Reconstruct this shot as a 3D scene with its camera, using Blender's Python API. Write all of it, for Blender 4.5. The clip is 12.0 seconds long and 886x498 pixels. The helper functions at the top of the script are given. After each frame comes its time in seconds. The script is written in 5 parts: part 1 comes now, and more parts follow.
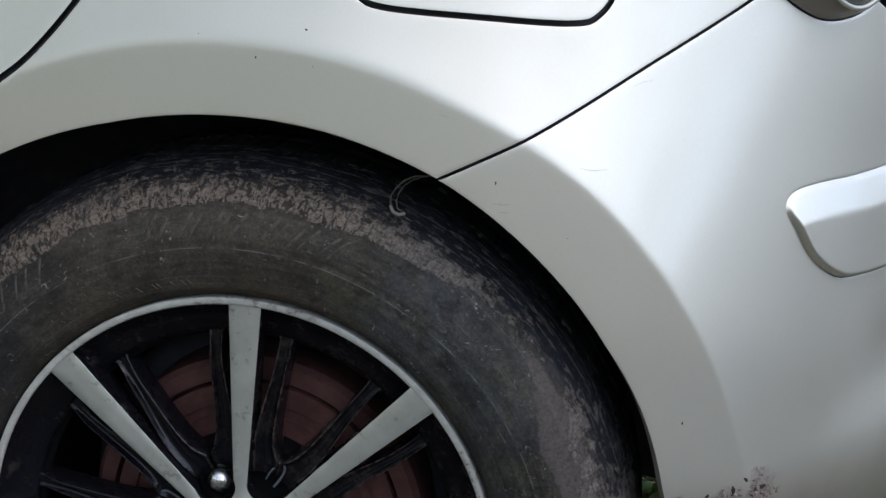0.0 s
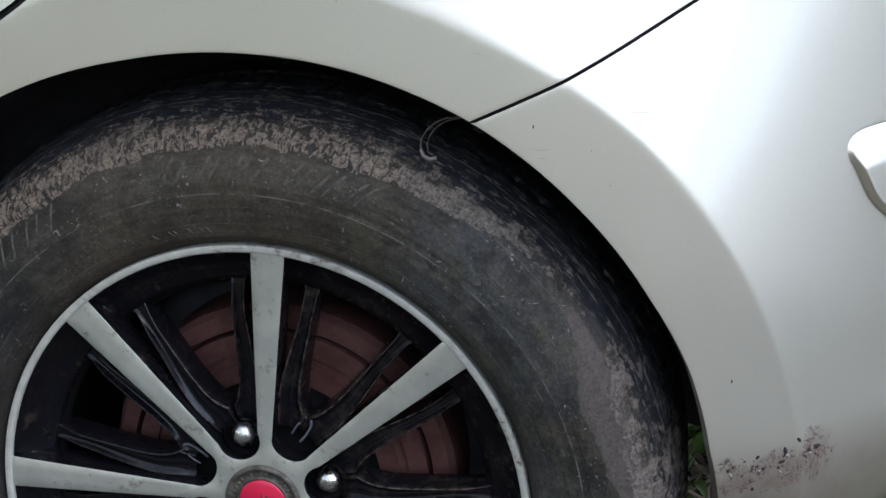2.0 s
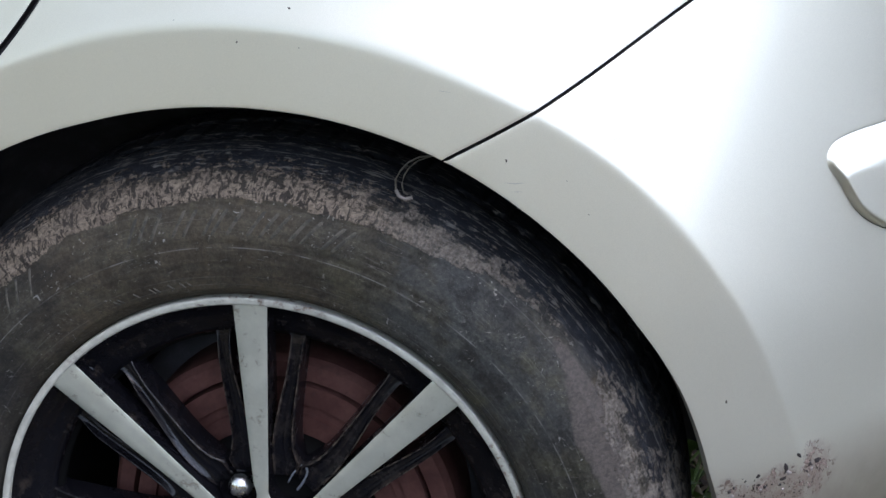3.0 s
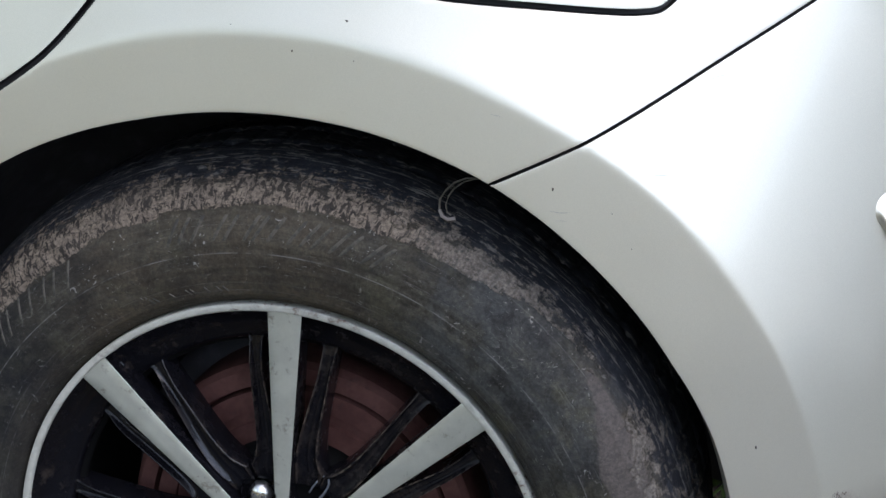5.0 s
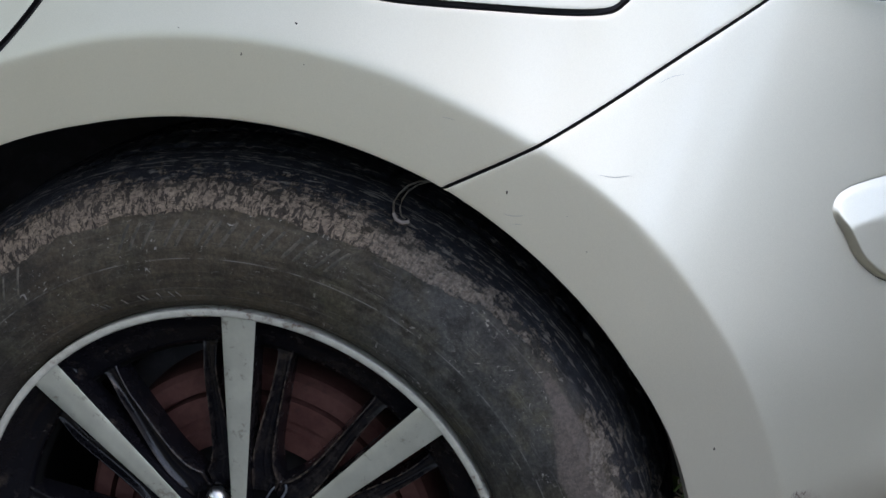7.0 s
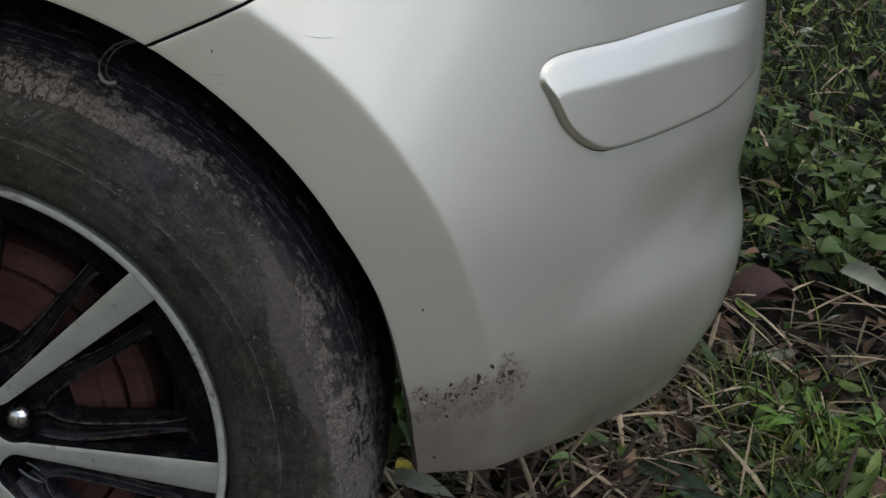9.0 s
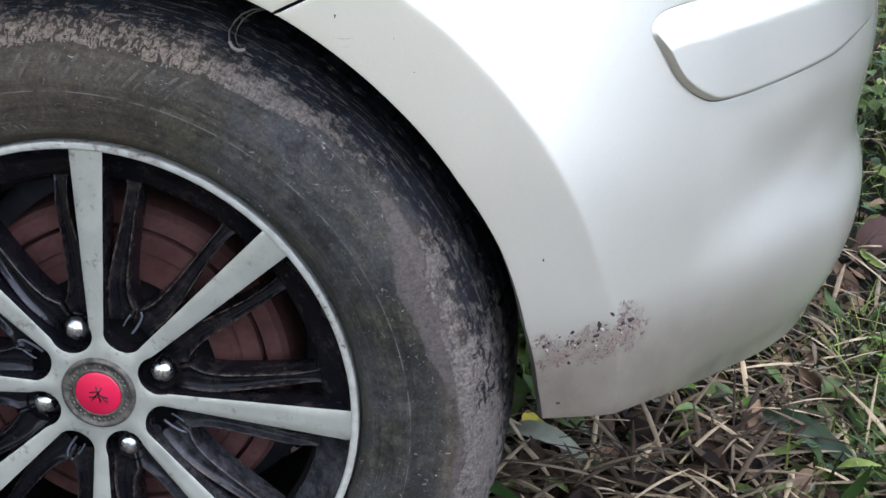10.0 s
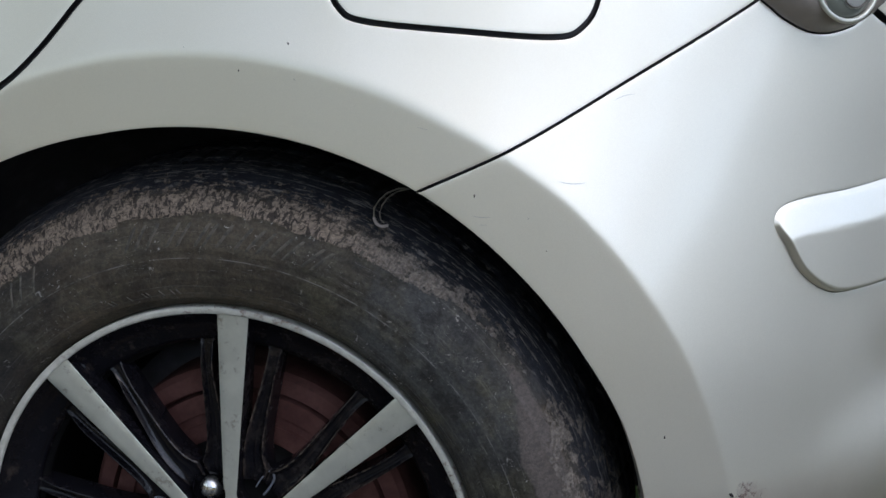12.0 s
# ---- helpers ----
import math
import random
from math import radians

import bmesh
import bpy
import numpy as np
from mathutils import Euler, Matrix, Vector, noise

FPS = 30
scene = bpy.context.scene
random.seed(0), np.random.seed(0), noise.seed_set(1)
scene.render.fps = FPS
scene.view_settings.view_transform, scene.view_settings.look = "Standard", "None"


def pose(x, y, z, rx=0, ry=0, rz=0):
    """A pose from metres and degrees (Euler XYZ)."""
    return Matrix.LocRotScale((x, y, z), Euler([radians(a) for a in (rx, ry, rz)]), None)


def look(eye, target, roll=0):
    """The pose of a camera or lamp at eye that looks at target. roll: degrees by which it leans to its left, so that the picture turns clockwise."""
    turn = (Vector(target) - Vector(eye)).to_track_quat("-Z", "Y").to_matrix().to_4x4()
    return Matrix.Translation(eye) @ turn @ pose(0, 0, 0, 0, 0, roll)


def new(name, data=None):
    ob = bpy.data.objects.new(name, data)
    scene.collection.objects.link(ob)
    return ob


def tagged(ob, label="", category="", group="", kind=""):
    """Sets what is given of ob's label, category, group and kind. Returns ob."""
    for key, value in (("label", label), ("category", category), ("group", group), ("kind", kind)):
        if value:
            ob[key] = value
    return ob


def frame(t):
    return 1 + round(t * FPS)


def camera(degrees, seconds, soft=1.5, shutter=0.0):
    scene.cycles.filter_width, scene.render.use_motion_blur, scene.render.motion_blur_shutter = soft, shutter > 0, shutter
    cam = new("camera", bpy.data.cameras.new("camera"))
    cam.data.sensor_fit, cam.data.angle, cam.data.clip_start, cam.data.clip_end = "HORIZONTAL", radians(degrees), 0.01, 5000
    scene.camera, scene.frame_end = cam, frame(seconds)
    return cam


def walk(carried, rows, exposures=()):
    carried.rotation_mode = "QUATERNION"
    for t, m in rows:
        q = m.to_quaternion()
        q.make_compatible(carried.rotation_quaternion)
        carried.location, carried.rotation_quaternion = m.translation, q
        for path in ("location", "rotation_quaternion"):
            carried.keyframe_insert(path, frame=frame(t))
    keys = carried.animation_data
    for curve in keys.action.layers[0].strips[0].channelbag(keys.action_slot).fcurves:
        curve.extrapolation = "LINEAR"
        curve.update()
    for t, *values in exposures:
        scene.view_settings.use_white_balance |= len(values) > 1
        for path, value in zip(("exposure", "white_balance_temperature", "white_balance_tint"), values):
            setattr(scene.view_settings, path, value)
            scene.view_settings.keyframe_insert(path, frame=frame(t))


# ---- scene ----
from mathutils.geometry import delaunay_2d_cdt

cam = camera(34, 12.0, soft=1.5)
PATH = [
    (0, (0.3198, -1.0467, 0.8537), (0.1310, 0.2005, 0.5395), 2.26),
    (0.5, (0.3074, -1.0487, 0.8522), (0.0983, 0.1942, 0.5339), 3.51),
    (1, (0.2852, -1.0326, 0.8725), (0.0704, 0.1988, 0.5153), 1.69),
    (1.5, (0.3178, -0.9813, 0.8719), (0.1463, 0.2572, 0.5158), 4.16),
    (2, (0.3157, -0.9703, 0.8654), (0.0931, 0.2472, 0.4679), 1.84),
    (2.5, (0.3256, -0.9616, 0.8813), (0.0849, 0.2572, 0.4985), -1.88),
    (2.7, (0.332, -0.958, 0.880), (-0.029, 0.918, 0.290), -2.4),
    (4.3, (0.331, -0.929, 0.899), (-0.026, 0.933, 0.260), 1.7),
    (4.5, (0.3260, -0.9378, 0.8919), (0.0691, 0.2727, 0.4936), 1.77),
    (5, (0.3241, -0.9457, 0.8900), (0.0663, 0.2697, 0.5074), 1.67),
    (5.5, (0.3245, -0.9427, 0.8952), (0.0782, 0.2742, 0.5099), 1.55),
    (6, (0.3313, -0.9481, 0.8900), (0.0744, 0.2785, 0.5444), 0.96),
    (6.5, (0.3317, -0.9510, 0.8820), (0.0804, 0.2804, 0.5495), 1.07),
    (6.7, (0.331, -0.939, 0.903), (-0.052, 0.947, 0.357), 1.0),
    (8.3, (0.375, -0.918, 0.868), (0.213, 0.951, 0.174), 5.2),
    (8.5, (0.3828, -0.9202, 0.8722), (0.2990, 0.2976, 0.4250), 3.47),
    (9, (0.3919, -0.9412, 0.8675), (0.3512, 0.2763, 0.4135), 4.41),
    (9.5, (0.3901, -0.9579, 0.8603), (0.2948, 0.2220, 0.3229), 2.29),
    (10, (0.3981, -0.9788, 0.8714), (0.2486, 0.2172, 0.3844), 1.16),
    (10.5, (0.3908, -1.0148, 0.8656), (0.1634, 0.2128, 0.5034), 1.32),
    (11, (0.3843, -1.0115, 0.8725), (0.1353, 0.2048, 0.4871), 1.53),
    (11.5, (0.3835, -1.0157, 0.8776), (0.1263, 0.2032, 0.5061), 2.33),
    (12, (0.3900, -1.0390, 0.8602), (0.1337, 0.1974, 0.5511), 1.92),
]
EXPOSURES = [(0.0, 0.00, 6520, 11.2), (0.5, 0.38, 6520, 11.0), (1.0, 0.39, 6520, 11.0), (1.5, 0.18, 6520, 11.0), (2.0, 0.38, 6520, 11.0),
             (2.2, 0.91, 6470, 12.2), (2.5, 1.41, 6190, 14.6), (2.7, 0.90, 6280, 13.2), (3.0, 0.58, 6450, 12.0), (3.4, 0.43, 6500, 11.0), (4.3, 0.36, 6510, 11.0), (4.5, 0.34, 6520, 11.5),
             (5.0, 0.50, 6520, 11.5), (5.5, 0.50, 6520, 11.5), (6.0, 0.24, 6540, 11.0), (6.5, -0.01, 6570, 11.0), (6.7, 0.01, 6570, 11.0), (7.5, 0.22, 6630, 11.5),
             (8.3, 0.58, 6670, 12.0), (8.5, 0.48, 6770, 11.5), (8.7, 0.06, 6920, 11.5), (9.0, -0.43, 6960, 10.0), (9.2, -0.08, 6920, 11.5), (9.5, 0.97, 6750, 11.5),
             (10.0, 1.04, 6420, 13.4), (10.5, 0.35, 6470, 11.0), (11.0, 0.40, 6500, 11.0), (11.5, 0.40, 6500, 11.2), (12.0, 0.05, 6570, 11.0)]          # seconds, stops, kelvin, tint
walk(cam, [(t, look(eye, target, roll)) for t, eye, target, roll in PATH], EXPOSURES)

# ---- the car's outer skin: a plan curve round the rear corner, with flare, bulge and tuck ----
W = 0.326                       # height of the wheel's centre
PLAN = []                       # arc length, x, y, nx, ny


def build_plan():
    a, b, y0, k = 0.660, 0.55, -0.03, 2.0 / 3.0
    s, last = 0.0, (0.0, y0)
    n = 2000
    for i in range(n + 1):
        phi = (i / n) ** 1.5 * math.pi / 2
        x, y = a * math.sin(phi) ** k, y0 + b * (1 - math.cos(phi))
        s += math.hypot(x - last[0], y - last[1])
        last = (x, y)
        PLAN.append([s, x, y])


build_plan()
PLAN = np.array(PLAN)
U_CORNER = float(PLAN[-1, 0])


def plan_at(u):
    if u <= 0:
        return u, -0.03
    if u >= U_CORNER:
        return float(PLAN[-1, 1]), float(PLAN[-1, 2]) + u - U_CORNER
    return float(np.interp(u, PLAN[:, 0], PLAN[:, 1])), float(np.interp(u, PLAN[:, 0], PLAN[:, 2]))


def ease(a, b, v):
    t = min(max((v - a) / (b - a), 0.0), 1.0)
    return t * t * (3 - 2 * t)


def soft_ramp(v, w):
    return v if v > 30 * w else w * math.log1p(math.exp(v / w))


# how far the rear corner stands out at each height: strip, notch under it, lower lip
CORNER_Z = np.linspace(0.29, 0.80, 103)
CORNER_OUT = np.convolve(np.interp(np.pad(CORNER_Z, 4, 'edge'), (0.30, 0.34, 0.375, 0.405, 0.43, 0.446, 0.463, 0.480, 0.503, 0.53, 0.56, 0.64, 0.70, 0.78),
                                   (0.005, 0.008, 0.0075, 0.0055, 0.002, -0.003, -0.0055, -0.001, 0.008, 0.0175, 0.0165, 0.0150, 0.010, 0.0)), np.ones(9) / 9, 'valid')


def surface(u, z, lift=0.0):
    """A point of the skin, u metres along the side from the wheel's centre, raised by lift."""
    x, y = plan_at(u)
    x0, y0 = plan_at(u - 0.004)
    x1, y1 = plan_at(u + 0.004)
    d = math.hypot(x1 - x0, y1 - y0)
    nx, ny = (y1 - y0) / d, -(x1 - x0) / d
    rho = math.hypot(x, z - W)
    crisp = 0.0019 - 0.0007 * ease(0.14, 0.26, x) - 0.0005 * ease(0.28, 0.36, x)
    turn = math.degrees(math.atan2(z - W, x))
    crease = 0.414 + 0.0028 * math.exp(-((turn - 50) / 9) ** 2) - 0.0024 * math.exp(-((turn - 18) / 10) ** 2) + 0.0022 * ease(62, 84, turn)
    fall = soft_ramp(rho - crease, crisp)
    room = 0.040 + 0.090 * ease(0.34, 0.68, z)
    side = 1 - 0.55 * ease(0.36, 0.82, u)
    inward = side * room * (1 - math.exp(-fall * 0.46 / room)) * ease(0.22, 0.32, z)
    inward -= 0.07 * soft_ramp(crease - rho, crisp) * ease(0.30, 0.40, z)          # the flare leans out to the arch
    inward += 0.25 * max(0.0, z - 0.78) ** 1.6
    rear = ease(0.40, 0.62, u)
    inward += (0.8 + 1.2 * rear) * max(0.0, 0.43 - z) ** 2
    ridge = 0.355 + 0.080 * ease(0.42, 0.78, u)
    o = rear * (-0.0022 * math.exp(-((z - ridge - 0.085) / 0.040) ** 2) + 0.0042 * math.exp(-((z - ridge) / 0.060) ** 2))
    o -= 0.0036 * ease(0.52, 0.72, u) * math.exp(-((z - ridge - 0.085) / 0.032) ** 2)
    o += ease(0.57, 0.76, u) * float(np.interp(z, CORNER_Z, CORNER_OUT))
    o += lift - inward
    return x + nx * o, y + ny * o, z

# ---- sky and sun ----
world = bpy.data.worlds.new("sky")
scene.world = world
world.use_nodes = True
wn, wl = world.node_tree.nodes, world.node_tree.links
sky = wn.new("ShaderNodeTexSky")
sky.sky_type = 'NISHITA'
sky.sun_disc = False
sky.sun_elevation = radians(55)
sky.sun_rotation = radians(122)
sky.dust_density = 1.2
sky.ozone_density = 1.0
haze = wn.new("ShaderNodeHueSaturation")        # thin cloud: the blue is washed out
haze.inputs["Saturation"].default_value = 0.80
wl.new(sky.outputs[0], haze.inputs["Color"])
cloud = wn.new("ShaderNodeTexNoise")                # broken thin cloud over the whole sky
cloud.inputs["Scale"].default_value, cloud.inputs["Detail"].default_value = 4.5, 7.0
where = wn.new("ShaderNodeTexCoord")
wl.new(where.outputs["Generated"], cloud.inputs["Vector"])
veil = wn.new("ShaderNodeMapRange")
for i, value in enumerate((0.44, 0.58, 0.62, 1.55)):
    veil.inputs[1 + i].default_value = value
wl.new(cloud.outputs["Fac"], veil.inputs[0])
bright = wn.new("ShaderNodeVectorMath")
bright.operation = 'SCALE'
wl.new(haze.outputs[0], bright.inputs[0])
wl.new(veil.outputs[0], bright.inputs["Scale"])
split = wn.new("ShaderNodeSeparateXYZ")              # warm dusty haze ahead of the car, clearer and brighter sky towards the sun
wl.new(where.outputs["Generated"], split.inputs[0])
side = wn.new("ShaderNodeMapRange")
side.inputs[1].default_value, side.inputs[2].default_value = -0.75, 0.85
wl.new(split.outputs[0], side.inputs[0])
tint = wn.new("ShaderNodeMix")
tint.data_type = 'RGBA'
tint.inputs[6].default_value, tint.inputs[7].default_value = (1.07, 0.97, 0.77, 1), (1.18, 1.22, 1.34, 1)
wl.new(side.outputs[0], tint.inputs[0])
hazed = wn.new("ShaderNodeVectorMath")
hazed.operation = 'MULTIPLY'
wl.new(bright.outputs[0], hazed.inputs[0])
wl.new(tint.outputs[2], hazed.inputs[1])
wl.new(hazed.outputs[0], wn["Background"].inputs[0])
wn["Background"].inputs[1].default_value = 0.242
sun = new("sun", bpy.data.lights.new("sun", 'SUN'))
sun.data.energy = 0.35
sun.data.angle = radians(90)
sun.data.color = (0.97, 0.985, 1.0)
sun.matrix_world = look((2.8, -1.75, 4.2), (0, 0, 0))


# ---- materials ----
class Mat:
    """A node material with a few short-cuts."""

    def __init__(self, name, color=(0.5, 0.5, 0.5), rough=0.5, metal=0.0, coat=0.0, coat_rough=0.05, spec=0.5):
        self.m = bpy.data.materials.new(name)
        self.m.use_nodes = True
        self.n, self.l = self.m.node_tree.nodes, self.m.node_tree.links
        self.b = self.n["Principled BSDF"]
        for key, v in (("Base Color", (*color, 1)), ("Roughness", rough), ("Metallic", metal), ("Coat Weight", coat),
                       ("Coat Roughness", coat_rough), ("Specular IOR Level", spec)):
            self.b.inputs[key].default_value = v
        self.coords = self.n.new("ShaderNodeTexCoord").outputs["Object"]

    def put(self, key, socket):
        self.l.new(socket, self.b.inputs[key])

    def noise(self, scale, detail=4.0, rough=0.55, stretch=None, distort=0.0):
        t = self.n.new("ShaderNodeTexNoise")
        t.inputs["Scale"].default_value, t.inputs["Detail"].default_value = scale, detail
        t.inputs["Roughness"].default_value, t.inputs["Distortion"].default_value = rough, distort
        v = self.coords
        if stretch:
            mp = self.n.new("ShaderNodeMapping")
            mp.inputs["Scale"].default_value = stretch
            self.l.new(v, mp.inputs[0])
            v = mp.outputs[0]
        self.l.new(v, t.inputs["Vector"])
        return t.outputs["Fac"]

    def ramp(self, socket, lo, hi, a=0.0, b=1.0):
        t = self.n.new("ShaderNodeMapRange")
        t.interpolation_type = 'SMOOTHSTEP'
        for i, v in enumerate((lo, hi, a, b)):
            t.inputs[1 + i].default_value = v
        self.l.new(socket, t.inputs[0])
        return t.outputs[0]

    def calc(self, op, a, b=0.0):
        t = self.n.new("ShaderNodeMath")
        t.operation = op
        for i, v in enumerate((a, b)):
            if isinstance(v, (int, float)):
                t.inputs[i].default_value = v
            else:
                self.l.new(v, t.inputs[i])
        return t.outputs[0]

    def mix(self, fac, a, b, mode='MIX'):
        t = self.n.new("ShaderNodeMix")
        t.data_type, t.blend_type = 'RGBA', mode
        for i, v in ((0, fac), (6, a), (7, b)):
            if isinstance(v, tuple):
                t.inputs[i].default_value = (*v, 1)
            elif isinstance(v, (int, float)):
                t.inputs[i].default_value = v
            else:
                self.l.new(v, t.inputs[i])
        return t.outputs[2]

    def bump(self, socket, strength=0.3, dist=0.001):
        t = self.n.new("ShaderNodeBump")
        t.inputs["Strength"].default_value, t.inputs["Distance"].default_value = strength, dist
        self.l.new(socket, t.inputs["Height"])
        self.put("Normal", t.outputs[0])

    def attr(self, name):
        t = self.n.new("ShaderNodeAttribute")
        t.attribute_name = name
        return t.outputs["Fac"]

    def axis(self, which):
        t = self.n.new("ShaderNodeSeparateXYZ")
        self.l.new(self.coords, t.inputs[0])
        return t.outputs[which]

    def random(self):
        return self.n.new("ShaderNodeObjectInfo").outputs["Random"]

    def island(self):
        return self.n.new("ShaderNodeNewGeometry").outputs["Random Per Island"]


def paint_material(name, low_dirt):
    """Champagne-silver metallic paint under clear coat, with dust and, low down, dried mud."""
    p = Mat(name, (0.70, 0.69, 0.60), 0.36, 0.74, 1.0, 0.10)
    flake = p.noise(1800, 1.0)
    tone = p.noise(3.0, 3.0)
    c = p.mix(p.ramp(flake, 0.35, 0.65), (0.658, 0.627, 0.513), (0.702, 0.669, 0.550))
    c = p.mix(p.ramp(tone, 0.35, 0.7, 0.0, 0.25), c, (0.617, 0.587, 0.478))
    dust = p.ramp(p.noise(9, 6.0, 0.65), 0.4, 0.75)
    rough = p.calc('ADD', p.calc('MULTIPLY', dust, 0.08), 0.43)
    if low_dirt:
        x, z = p.axis(0), p.axis(2)
        # a ragged crust of mud and chipped paint near the lower front corner
        slope = p.calc('SUBTRACT', z, p.calc('MULTIPLY', x, 0.12))
        wobble = p.calc('MULTIPLY', p.calc('SUBTRACT', p.noise(38, 6.0, 0.7), 0.5), 0.060)
        mid = p.calc('ABSOLUTE', p.calc('SUBTRACT', p.calc('ADD', slope, wobble), 0.346))
        along = p.calc('MULTIPLY', p.ramp(x, 0.340, 0.356), p.ramp(x, 0.436, 0.416))
        crust = p.calc('MULTIPLY', along, p.ramp(mid, 0.021, 0.006))
        n1, n2 = p.noise(26, 8.0, 0.65), p.noise(210, 6.0, 0.72)
        below = p.calc('MULTIPLY', p.ramp(slope, 0.378, 0.315), p.ramp(x, 0.60, 0.38))
        film = p.calc('MULTIPLY', below, p.ramp(n1, 0.30, 0.70, 0.50, 0.68))
        c = p.mix(film, c, (0.245, 0.178, 0.138))
        haze = p.calc('MULTIPLY', crust, p.ramp(p.noise(70, 8.0, 0.75), 0.30, 0.60))
        c = p.mix(p.calc('MULTIPLY', haze, 0.75), c, (0.36, 0.265, 0.222))
        mud = p.calc('MULTIPLY', crust, p.ramp(p.noise(150, 7.0, 0.75), 0.52, 0.60))
        c = p.mix(p.ramp(mud, 0.0, 0.35, 0, 0.9), c, (0.165, 0.112, 0.088))
        pit = p.calc('MULTIPLY', p.ramp(crust, 0.3, 0.8), p.ramp(p.noise(190, 6.0, 0.75), 0.58, 0.63))
        c = p.mix(pit, c, (0.060, 0.038, 0.032))
        rim = p.calc('MULTIPLY', p.ramp(z, 0.332, 0.315), p.ramp(x, 0.66, 0.5))
        c = p.mix(p.calc('MULTIPLY', rim, p.ramp(n1, 0.35, 0.6, 0.12, 0.34)), c, (0.19, 0.135, 0.095))
        rough = p.calc('ADD', rough, p.calc('MULTIPLY', p.ramp(mud, 0.3, 0.8), 0.4))
        p.put("Metallic", p.calc('SUBTRACT', 0.74, p.ramp(mud, 0.3, 0.8, 0.0, 0.68)))
        p.put("Coat Weight", p.calc('SUBTRACT', 1.0, p.calc('MULTIPLY', p.ramp(mud, 0.1, 0.6), 0.95)))
        p.bump(p.calc('MULTIPLY', mud, n2), 0.35, 0.002)
    p.put("Base Color", c)
    p.put("Roughness", rough)
    return p.m


PAINT = paint_material("silver_paint", False)
BUMPER_PAINT = paint_material("silver_bumper_paint", True)


def plastic_material(name, color, rough):
    p = Mat(name, color, rough)
    n = p.noise(40, 6.0, 0.7)
    p.put("Base Color", p.mix(p.ramp(n, 0.45, 0.75, 0, 0.5), color, tuple(min(1, v * 2.2 + 0.012) for v in color)))
    p.bump(p.noise(500, 3.0), 0.25, 0.0006)
    return p.m


BLACK = plastic_material("black_plastic", (0.045, 0.044, 0.047), 0.7)
# darker copy of the wheel's black: the recess shade is put into the colour
SHADED = Mat("recess_shade_black", (0.005, 0.005, 0.005), 0.8, 0.0, 0.0, 0.05, 0.08).m
JOINT_BLACK = plastic_material("joint_shade_and_seal", (0.006, 0.006, 0.006), 0.5)


LINES = ((0.0535, 0.0006, 0.62), (0.1335, 0.0010, 0.75), (0.1440, 0.0007, 0.5), (0.0945, 0.0005, 0.30), (0.0225, 0.0005, 0.25), (0.0300, 0.0005, 0.18))     # place across the sidewall, half width, strength


